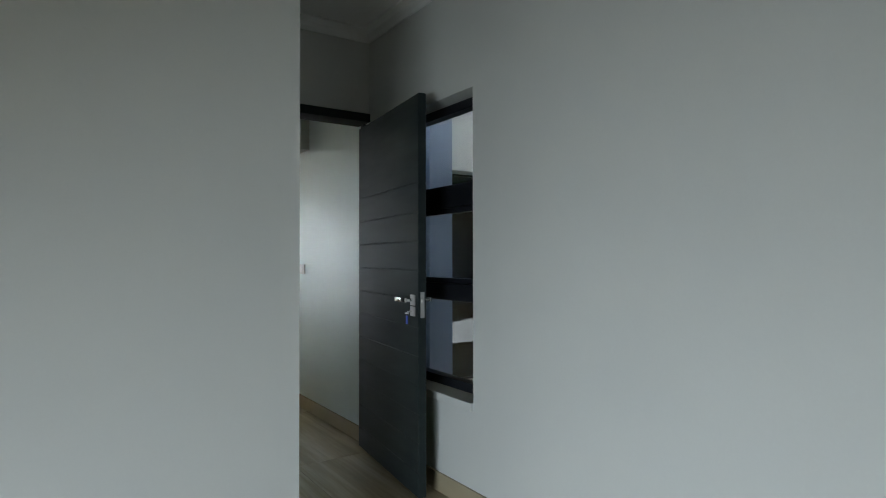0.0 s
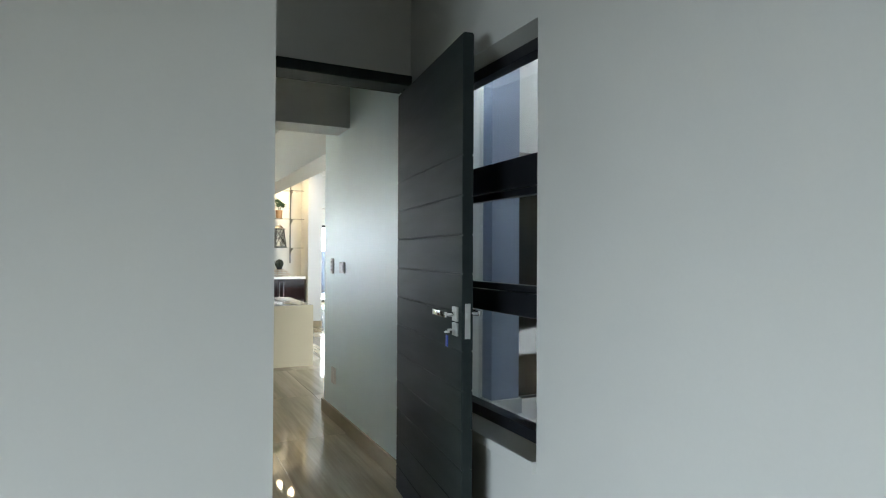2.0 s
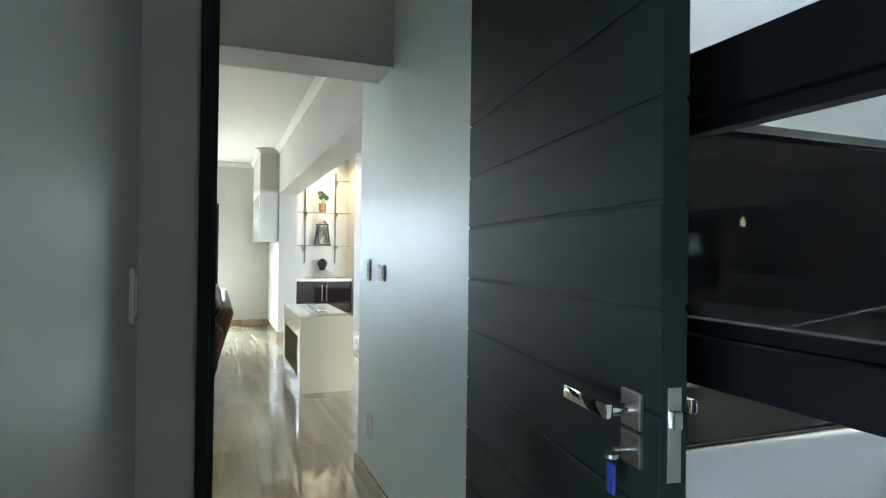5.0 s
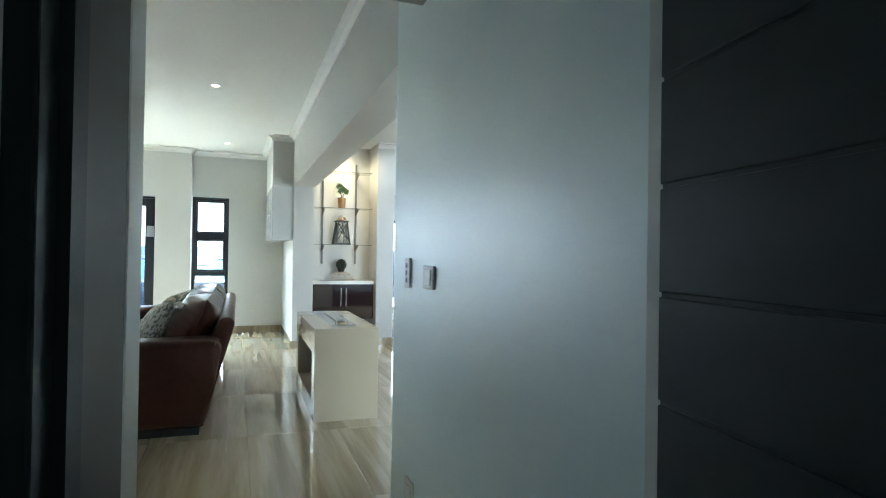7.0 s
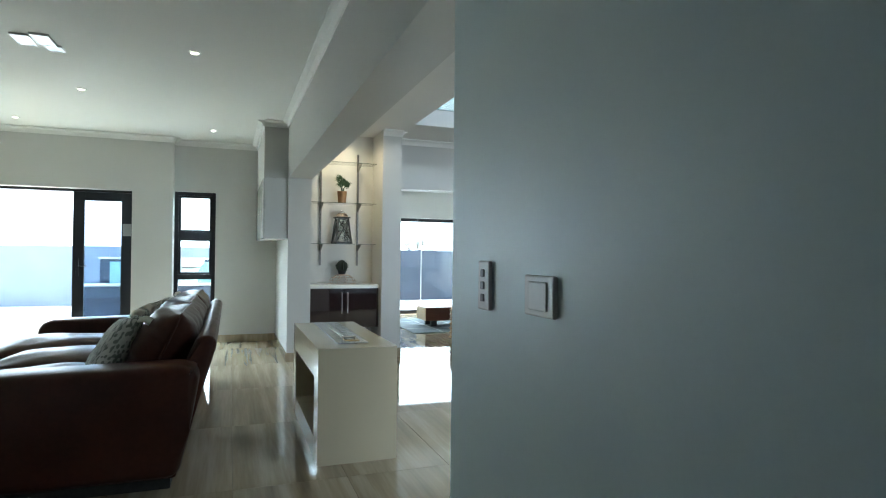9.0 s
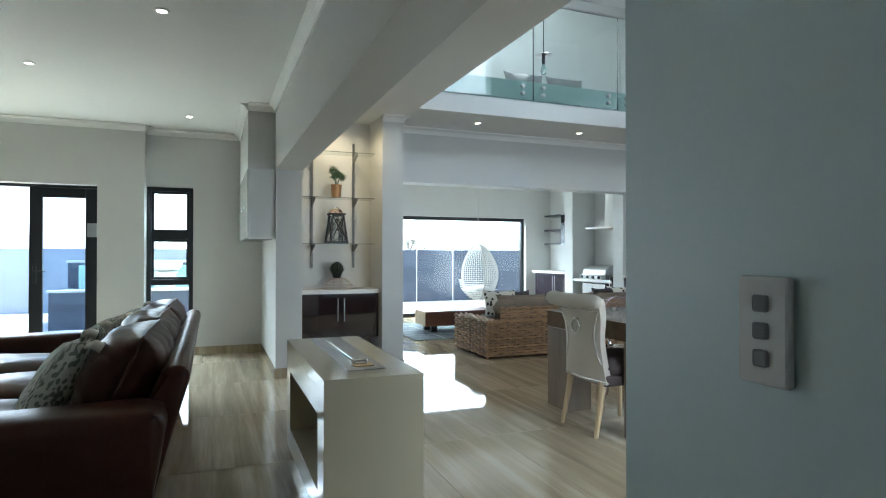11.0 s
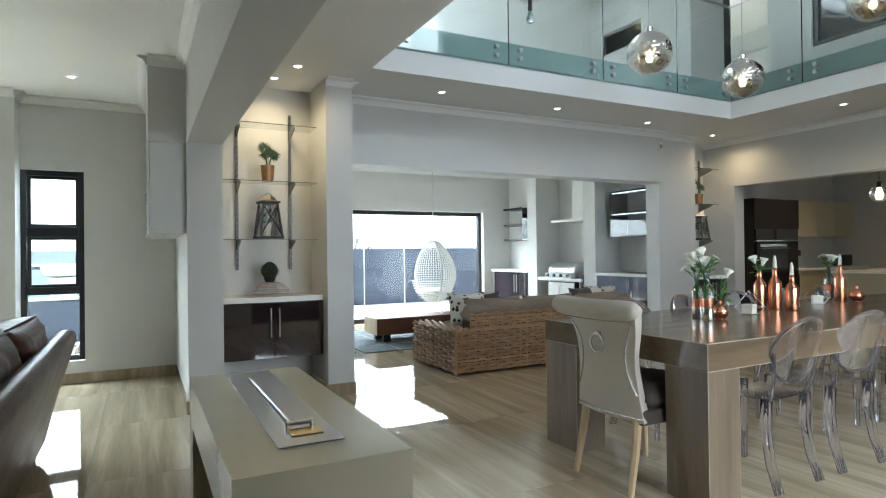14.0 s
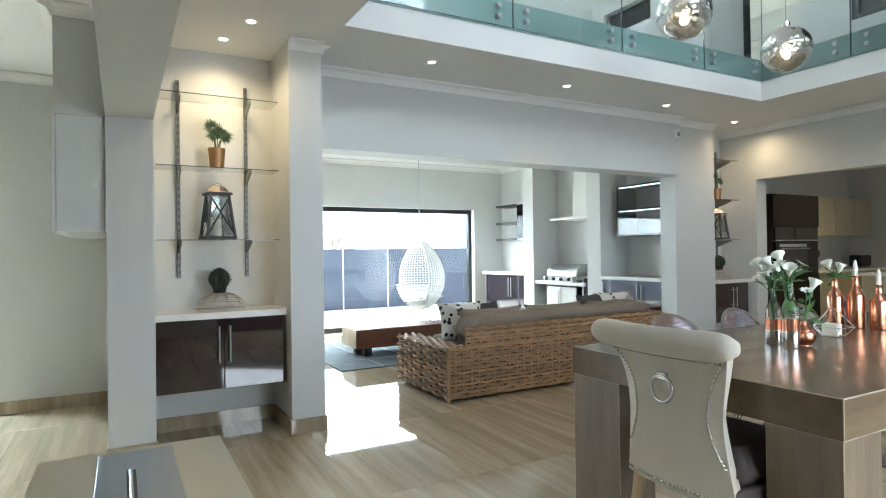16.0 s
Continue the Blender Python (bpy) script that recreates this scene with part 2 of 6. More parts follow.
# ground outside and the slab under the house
# glowing ring added for the overbright sky; it also lights the openings
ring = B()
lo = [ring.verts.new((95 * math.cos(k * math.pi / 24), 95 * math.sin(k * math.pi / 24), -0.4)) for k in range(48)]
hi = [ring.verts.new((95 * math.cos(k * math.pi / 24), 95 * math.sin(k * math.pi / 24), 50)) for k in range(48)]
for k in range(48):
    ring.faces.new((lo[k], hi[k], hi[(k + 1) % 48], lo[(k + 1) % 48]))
setting("backdrop", ring, glow("sky_glow", (0.94, 0.98, 1.0), 1.25), "glowing white ring standing in for the bright sky", "backdrop")
setting("ground", boxes((-400, 400, -400, 400, -0.6, -0.32)), PAVE, "pale ground around the house", "ground")
setting("floor", boxes((-6.2, 14.0, -4.2, 15.75, -0.3, -0.012)), GROUT, "grouted screed under glossy floor tiles", "floor")
setting("terrace_back", boxes((-9, 16, 15.75, 19.4, -0.3, -0.02), (-9, -6.2, 12.7, 15.75, -0.3, -0.02)), PAVE, "pale sunlit tiled terrace", "pavement")
# bedroom
setting("wall_bedroom_front", boxes((-4.0, 0.89, 2.21, 3.46, 0, CZ)), WALL, "pale grey painted wall block beside the door")
setting("wall_bedroom_left", boxes((-4.2, -4.0, -3.2, 2.3, 0, CZ)), WALL, "pale grey painted bedroom wall")
setting("wall_bedroom_back", boxes((-4.2, 1.82, -3.4, -3.2, 0, CZ)), WALL, "pale grey painted bedroom wall")
W0 = (2.31, 3.22, 0.50, 2.11)
setting("wall_bedroom_window", boxes((1.82, 2.05, -3.4, W0[0], 0, CZ), (1.82, 2.05, W0[1], 3.60, 0, CZ), (1.82, 2.05, W0[0], W0[1], 0, W0[2]), (1.82, 2.05, W0[0], W0[1], W0[3], CZ)), WALL, "pale grey painted wall with a tall window")
setting("wall_door", boxes((0.72, 1.024, 3.46, 3.60, 0, CZ), (1.024, 1.82, 3.46, 3.60, 2.20, CZ)), WALL, "pale grey painted wall round a dark door frame")
setting("ceiling_bedroom", boxes((-4.2, 2.05, -3.4, 3.5, CZ, CZ + 0.1)), CEIL, "white bedroom ceiling", "ceiling")
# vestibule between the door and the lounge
# far darker than the WALL piece at its end
setting("wall_passage_left", boxes((0.70, 0.957, 3.60, 4.46, 0, CZ)), DARKWALL, "dark grey passage wall")
setting("wall_passage_end", boxes((0.70, 0.96, 4.46, 4.70, 0, CZ), bevel=0.012), WALL, "pale grey wall end beside the passage")
setting("wall_passage_right", boxes((1.84, 2.12, 3.60, 5.24, 0, CZ)), SHEEN, "satin painted wall with switches, lounge daylight tinting its colour")
setting("wall_passage_lintel", boxes((0.96, 1.84, 4.60, 4.89, 2.15, CZ)), WALL, "painted lintel across the passage")
setting("ceiling_passage", boxes((0.70, 2.05, 3.5, 4.70, CZ, CZ + 0.1)), CEIL, "white passage ceiling", "ceiling")
# lounge
setting("wall_lounge_front", boxes((-6.0, 0.70, 4.50, 4.70, 0, CZ), (0.70, 0.96, 4.70, 4.89, 2.15, CZ)), WALL, "pale grey painted lounge wall")
setting("wall_lounge_left", boxes((-6.2, -6.0, 4.50, 12.7, 0, CZ)), WALL, "pale grey painted lounge wall")
setting("ceiling_lounge", boxes((-6.2, 2.0, 4.70, 12.7, CZ, CZ + 0.1)), CEIL, "white lounge ceiling", "ceiling")
DX0, DX1 = -3.4, 0.08
WX0, WX1, WZ0 = 0.56, 1.08, 0.22
setting("wall_lounge_back", boxes((-6.0, DX0, 12.20, 12.65, 0, CZ), (DX0, DX1, 12.20, 12.65, 2.03, CZ), (DX1, WX0, 12.20, 12.65, 0, CZ),
                                  (WX0, WX1, 12.41, 12.65, 0, WZ0), (WX0, WX1, 12.41, 12.65, 2.06, CZ), (WX1, 1.89, 12.41, 12.65, 0, CZ)), WALL, "pale grey painted wall with a glass door and a slim window")
# beam, pillar, niche and pier
setting("beam", boxes((1.89, 2.15, 5.24, 10.64, LZ, CZ)), WALL, "painted beam between lounge and dining room", "beam")
setting("pillar", boxes((1.89, 2.15, 10.64, 11.2, 0, CZ), (1.89, 2.15, 11.2, 12.65, 0, CZ)), WALL, "painted pillar and wall end at the shelf niche", "pillar")
setting("wall_niche_back", boxes((2.15, 3.0, 11.2, 11.42, 0, CZ)), WALL, "pale painted back of the shelf niche")
setting("pier", boxes((3.0, 3.235, 10.67, 11.42, 0, CZ)), WALL, "painted pier between niche and opening", "pillar")
setting("header", boxes((3.235, 7.60, 11.16, 11.42, LZ, CZ)), WALL, "painted header over the wide opening", "beam")
setting("pier_right", boxes((7.60, 8.285, 11.24, 11.46, 0, CZ)), WALL, "painted pier beside the far shelf niche", "pillar")
setting("wall_far_niche", boxes((8.285, 8.9, 11.6, 11.75, 0, CZ)), WALL, "painted back of the far shelf niche")
setting("wall_kitchen", boxes((8.9, 9.1, 11.10, 12.2, 0, CZ), (8.9, 9.1, 5.6, 11.10, LZ, CZ), (8.9, 9.1, 4.85, 5.6, 0, CZ)), WALL, "painted wall with a wide opening to the kitchen")
# dining room outer wall with a glass door to the courtyard
# the upper opening is unseen, put in to light the void
setting("wall_dining_front", boxes((2.12, 3.30, 4.85, 5.1, 0, 6.0), (3.30, 6.6, 4.85, 5.1, 2.12, 4.1), (6.6, 9.1, 4.85, 5.1, 0, 6.0), (9.1, 13.2, 4.85, 5.1, 3.16, 6.0), (3.30, 6.6, 4.85, 5.1, 5.6, 6.0)), WALL, "painted outer wall of the dining room")
# slab round the void
setting("ceiling_dining", boxes((2.15, 3.27, 5.1, 11.2, CZ, CZ + 0.41), (3.27, 7.72, 10.26, 11.42, CZ, CZ + 0.41), (7.72, 9.1, 5.1, 11.42, CZ, CZ + 0.41), (2.15, 9.1, 11.42, 15.6, CZ, CZ + 0.41), (3.27, 7.72, 5.1, 5.4, CZ, CZ + 0.41)), CEIL, "white slab and ceiling round the double-height void", "ceiling")
# covered patio room
setting("wall_patio_left", boxes((1.95, 2.15, 12.65, 15.75, 0, CZ)), WALL, "pale grey painted patio wall")
SX0, SX1 = 2.4, 7.50
setting("wall_patio_back", boxes((2.15, SX0, 15.5, 15.75, 0, CZ), (SX0, SX1, 15.5, 15.75, 2.0, CZ), (SX1, 8.3, 15.5, 15.75, 0, CZ)), WALL, "pale grey painted wall over a wide sliding door")
setting("wall_patio_right", boxes((8.1, 8.285, 11.46, 15.5, 0, CZ)), WALL, "pale grey painted wall behind the built-in units")
setting("pier_patio", boxes((7.60, 8.1, 13.92, 14.18, 0, CZ)), WALL, "slim painted pier between built-in units", "pillar")
setting("pier_patio_near", boxes((7.60, 8.1, 12.46, 12.72, 0, CZ)), WALL, "slim painted pier beside the barbecue", "pillar")
# kitchen
setting("wall_kitchen_back", boxes((9.1, 13.2, 12.2, 12.4, 0, CZ)), WALL, "painted kitchen wall")
setting("wall_kitchen_right", boxes((13.2, 13.4, 4.85, 7.6, 0, CZ), (13.2, 13.4, 9.0, 12.4, 0, CZ), (13.2, 13.4, 7.6, 9.0, 0, 1.25), (13.2, 13.4, 7.6, 9.0, 2.0, CZ)), WALL, "painted kitchen wall with a window")
setting("wall_kitchen_front", boxes((9.1, 13.2, 4.85, 5.1, 0, CZ)), WALL, "painted kitchen wall")
setting("ceiling_kitchen", boxes((9.1, 13.4, 4.85, 12.4, CZ, CZ + 0.41)), CEIL, "white kitchen ceiling", "ceiling")
# upper storey
setting("wall_upper_back", boxes((2.1, 8.42, 13.42, 13.62, 3.16, 5.8), (8.42, 13.0, 14.6, 14.8, 3.16, 5.8)), WALL, "white upper wall behind the landing")
setting("wall_upper_pillar", boxes((8.40, 9.09, 11.37, 11.83, 3.16, 5.8)), WALL, "painted pillars on the landing", "pillar")
setting("wall_upper_right", boxes((13.0, 13.2, 4.85, 14.8, 3.16, 5.8)), WALL, "white upper wall beside the landing")
setting("wall_upper_left", boxes((1.9, 2.1, 4.85, 14.8, 3.16, 5.8)), WALL, "white upper wall")
# the gap over the landing is added to let light onto the back wall
setting("ceiling_upper", boxes((1.9, 3.6, 4.85, 14.8, 5.8, 5.95), (6.6, 13.2, 4.85, 14.8, 5.8, 5.95), (3.6, 6.6, 4.85, 11.7, 5.8, 5.95), (3.6, 6.6, 12.5, 14.8, 5.8, 5.95)), CEIL, "white upper ceiling with an added roof opening", "ceiling")


def cornice(name, p, q, out, z=CZ, d=0.072):
    """A stepped cornice along a wall from p to q; out: the way it stands off the wall."""
    bm = B()
    prof = [(0, -d), (0.012, -d), (0.018, -d * 0.72), (d * 0.45, -d * 0.38), (d * 0.8, -0.016), (d, -0.012), (d, 0), (0, 0)]
    rows = [[bm.verts.new((x + out[0] * a, y + out[1] * a, z - 0.001 + b)) for a, b in prof] for x, y in (p, q)]
    k = len(prof)
    for i in range(k):
        bm.faces.new((rows[0][i], rows[0][(i + 1) % k], rows[1][(i + 1) % k], rows[1][i]))
    bm.faces.new(rows[0]), bm.faces.new(rows[1][::-1])
    return setting(name, bm, TRIM, "white moulded cornice", "cornice")


for p, q, out in (((1.82, -3.2), (1.82, 3.46), (-1, 0)), ((-4, 2.21), (0.89, 2.21), (0, -1)), ((0.89, 3.46), (1.82, 3.46), (0, -1)), ((0.89, 2.21), (0.89, 3.46), (1, 0)),
                  ((1.89, 5.24), (1.89, 12.41), (-1, 0)), ((WX0, 12.41), (1.89, 12.41), (0, -1)), ((WX0, 12.2), (WX0, 12.41), (1, 0)), ((-6, 12.2), (WX0, 12.2), (0, -1)), ((1.84, 4.89), (1.84, 5.24), (-1, 0)),
                  ((-6, 4.70), (0.7, 4.70), (0, 1)), ((0.7, 4.89), (1.84, 4.89), (0, 1)), ((-6, 4.70), (-6, 12.2), (1, 0)),
                  ((3.0, 10.67), (3.235, 10.67), (0, -1)), ((3.235, 10.67), (3.235, 11.16), (1, 0)), ((3.235, 11.16), (7.60, 11.16), (0, -1)), ((7.6, 11.24), (8.285, 11.24), (0, -1)),
                  ((8.9, 5.1), (8.9, 11.6), (-1, 0)), ((2.15, 5.3), (2.15, 11.2), (1, 0)), ((2.15, 15.5), (8.1, 15.5), (0, -1)), ((8.1, 14.18), (8.1, 15.5), (-1, 0))):
    cornice("cornice", p, q, out)


def skirting(p, q, out):
    """A floor-tile skirting along a wall."""
    (x0, y0), (x1, y1) = p, q
    t = 0.012
    xs, ys = sorted((x0, x1)), sorted((y0, y1))
    if out[0]:
        xs = sorted((x0, x0 + out[0] * t))
    else:
        ys = sorted((y0, y0 + out[1] * t))
    return setting("baseboard", boxes((*xs, *ys, 0.0, 0.1)), TILE, "veined porcelain skirting", "baseboard")


for p, q, out in (((1.82, -3.2), (1.82, 3.46), (-1, 0)), ((-4, 2.21), (0.88, 2.21), (0, -1)), ((0.89, 2.22), (0.89, 3.46), (1, 0)), ((1.84, 3.62), (1.84, 5.28), (-1, 0)), ((1.84, 5.24), (2.12, 5.24), (0, 1)), ((0.957, 3.62), (0.957, 4.46), (1, 0)),
                  ((WX0, 12.41), (1.89, 12.41), (0, -1)), ((DX1, 12.2), (WX0, 12.2), (0, -1)), ((1.89, 10.65), (1.89, 12.39), (-1, 0)), ((1.88, 10.64), (2.15, 10.64), (0, -1)), ((2.15, 11.2), (3.0, 11.2), (0, -1)), ((2.15, 10.65), (2.15, 11.19), (1, 0)), ((3.0, 10.68), (3.0, 11.19), (-1, 0)),
                  ((2.99, 10.67), (3.245, 10.67), (0, -1)), ((3.235, 10.68), (3.235, 11.42), (1, 0)), ((7.59, 11.24), (8.285, 11.24), (0, -1)), ((7.6, 11.25), (7.6, 11.46), (-1, 0)), ((8.9, 11.1), (8.9, 11.6), (-1, 0)), ((-6, 4.70), (0.96, 4.70), (0, 1)), ((7.6, 12.46), (7.6, 12.72), (-1, 0)), ((7.6, 13.92), (7.6, 14.18), (-1, 0))):
    skirting(p, q, out)

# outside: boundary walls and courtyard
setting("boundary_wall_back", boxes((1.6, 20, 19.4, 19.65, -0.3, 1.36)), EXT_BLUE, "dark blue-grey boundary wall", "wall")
# same boundary wall, coloured paler for the glare behind the lounge
setting("boundary_wall_garden", boxes((-12, 1.6, 19.4, 19.65, -0.3, 1.36)), EXT_HAZED, "boundary wall, blue-grey paled by glare put into its colour", "wall")
setting("boundary_wall_left", boxes((-12.2, -12, 5, 19.65, -0.3, 1.36)), EXT_WHITE, "pale boundary wall", "wall")
setting("courtyard_floor", boxes((2.05, 14, -6, 4.85, -0.3, 0.012)), PAVE, "pale tiled courtyard floor", "pavement")
# two unseen walls, tall and dark to block the sky glow and its reflections
setting("courtyard_blocker_far", boxes((14, 14.2, -6, 4.85, -0.3, 3.3)), EXT_BLUE, "unseen blue-grey wall that keeps sky glow off the courtyard", "wall")
setting("courtyard_blocker_front", boxes((2.05, 14, -6.2, -6.0, -0.3, 3.3)), EXT_BLUE, "unseen blue-grey wall that keeps sky glow off the courtyard", "wall")
setting("courtyard_pillar", boxes((2.96, 3.21, 4.5, 4.85, 0, 3.4)), PILLARBLUE, "blue-grey painted outer pillar", "pillar")
setting("courtyard_plinth", boxes((2.935, 3.225, 4.475, 4.85, 0, 0.13)), EXT_WHITE, "white plinth of the outer pillar", "plinth")
setting("house_front_upper", boxes((3.21, 9.0, 4.70, 4.849, 2.12, 4.1), (3.21, 3.30, 4.70, 4.849, 0, 2.12)), EXT_WHITE, "white outer wall over the glass door", "wall")
setting("house_front_side", boxes((2.05, 2.96, 4.64, 4.849, 0, 5.9)), EXT_WHITE, "white outer wall beside the pillar", "wall")
# porch roof by the house, extended out of view to keep the courtyard dim
setting("courtyard_shade_roof", boxes((2.05, 14, -6, 4.44, 3.3, 3.45)), EXT_WHITE, "white porch soffit, extended unseen to shade the whole courtyard", "roof")

# ---- doors and windows ----


def pane_window(name, label, axis, a0, a1, z0, z1, d, bars, w=0.055, depth=0.06, sash=(), pane=GLASS):
    """A framed window in the plane axis = d, from a0 to a1, with cross bars (z, thickness)."""
    ob = tagged(thing(name, label, "window"), kind="structure")

    def bar(n, lo, hi, b0, b1, mt=BLACK, dd=depth, off=0.0, lab=""):
        x = (d - dd / 2 + off, d + dd / 2 + off)
        r = (*x, lo, hi, b0, b1) if axis == "x" else (lo, hi, *x, b0, b1)
        o = part(n, boxes(r, bevel=0.003 if mt is BLACK else 0), mt, ob, lab)
        return o

    bar("window_frame", a0, a0 + w, z0, z1), bar("window_frame", a1 - w, a1, z0, z1)
    bar("window_frame", a0 + w, a1 - w, z1 - w, z1), bar("window_frame", a0 + w, a1 - w, z0, z0 + w)
    edges = [z0 + w]
    for zc, th in sorted(bars):
        bar("mullion", a0 + w, a1 - w, zc - th / 2, zc + th / 2)
        edges += [zc - th / 2, zc + th / 2]
    edges.append(z1 - w)
    for k in range(0, len(edges), 2):
        if k // 2 in sash:
            s = 0.03
            for q in ((a0 + w, a0 + w + s, edges[k], edges[k + 1]), (a1 - w - s, a1 - w, edges[k], edges[k + 1]), (a0 + w + s, a1 - w - s, edges[k + 1] - s, edges[k + 1]), (a0 + w + s, a1 - w - s, edges[k], edges[k] + s)):
                bar("sash", *q, dd=0.045, off=0.012)
        g = bar("pane", a0 + w, a1 - w, edges[k], edges[k + 1], pane, 0.006)
        g.visible_shadow = False
    return ob


pane_window("window_1", "black aluminium three-light window in the bedroom", "x", W0[0], W0[1], W0[2] + 0.03, W0[3], 1.965, ((1.598, 0.125), (1.06, 0.095)), 0.05, 0.07, (1,))
setting("window_sill", boxes((1.80, 2.10, W0[0], W0[1], W0[2] - 0.012, W0[2] + 0.03), bevel=0.004), WALL, "painted inner window sill", "sill")
pane_window("window_2", "slim black aluminium three-light lounge window", "y", WX0, WX1, WZ0, 2.06, 12.50, ((1.47, 0.095), (0.90, 0.07)), 0.05, 0.07, (1, 2))
pane_window("window_6", "black framed kitchen window", "x", 7.6, 9.0, 1.25, 2.0, 13.3, (), 0.05, 0.07)
DARKGLASS = clear("grey_tinted_glass", (0.024, 0.026, 0.027))
pane_window("window_3", "dark tinted courtyard sliding door panes", "y", 3.30, 6.60, 0.0, 2.12, 4.93, (), 0.02, 0.06, (), DARKGLASS)


TINTGLASS = clear("blue_tinted_glass", (0.50, 0.60, 0.74))


def lounge_door():
    ob = tagged(thing("door_1", "black aluminium glass door standing shut beside an open bay", "door"), kind="structure")
    y = (12.40, 12.45)
    x0, x1, z1 = -0.62, 0.07, 2.0
    for r in ((x0, x0 + 0.13, *y, 0.02, z1), (x1 - 0.14, x1, *y, 0.02, z1)):
        part("stile", boxes(r, bevel=0.004), BLACK, ob)
    for r in ((x0 + 0.13, x1 - 0.14, *y, z1 - 0.11, z1), (x0 + 0.13, x1 - 0.14, *y, 0.02, 0.22)):
        part("rail", boxes(r, bevel=0.004), BLACK, ob)
    g = part("pane", boxes((x0 + 0.13, x1 - 0.14, 12.422, 12.428, 0.22, z1 - 0.11)), TINTGLASS, ob)
    g.visible_shadow = False
    bm = boxes((x0 + 0.045, x0 + 0.075, 12.37, 12.40, 0.92, 1.14), bevel=0.004)
    cyl(bm, (x0 + 0.06, 12.36, 1.05), (x0 + 0.17, 12.36, 1.05), 0.009)
    part("door_handle", bm, BLACK, ob)
    part("lock", boxes((x1 - 0.12, x1 - 0.02, 12.385, 12.40, 1.44, 1.60), bevel=0.004), STEEL, ob, "small pale lock plate")
    part("head_track", boxes((DX0, DX1, 12.36, 12.49, 2.0, 2.03)), BLACK, ob)
    part("floor_track", boxes((DX0, DX1, 12.36, 12.49, 0.0, 0.018)), BLACK, ob)


lounge_door()


def patio_slider():
    ob = tagged(thing("door_2", "frameless sliding glass door in a black frame", "sliding door"), kind="structure")
    part("head_frame", boxes((SX0, SX1, 15.60, 15.70, 1.93, 2.0), bevel=0.004), BLACK, ob)
    part("jamb", boxes((SX1 - 0.06, SX1, 15.60, 15.70, 0.0, 1.93), bevel=0.004), BLACK, ob)
    part("jamb", boxes((SX0, SX0 + 0.06, 15.60, 15.70, 0.0, 1.93), bevel=0.004), BLACK, ob)
    part("floor_track", boxes((SX0, SX1, 15.58, 15.72, 0.0, 0.07), bevel=0.004), BLACK, ob)
    x = SX1 - 0.06
    while x - 0.78 > SX0:
        g = part("pane", boxes((x - 0.775, x, 15.646, 15.654, 0.07, 1.93)), GLASS, ob)
        g.visible_shadow = False
        part("edge_strip", boxes((x - 0.785, x - 0.771, 15.64, 15.66, 0.07, 1.93)), SWITCH, ob, "pale joint strip")
        x -= 0.78


patio_slider()


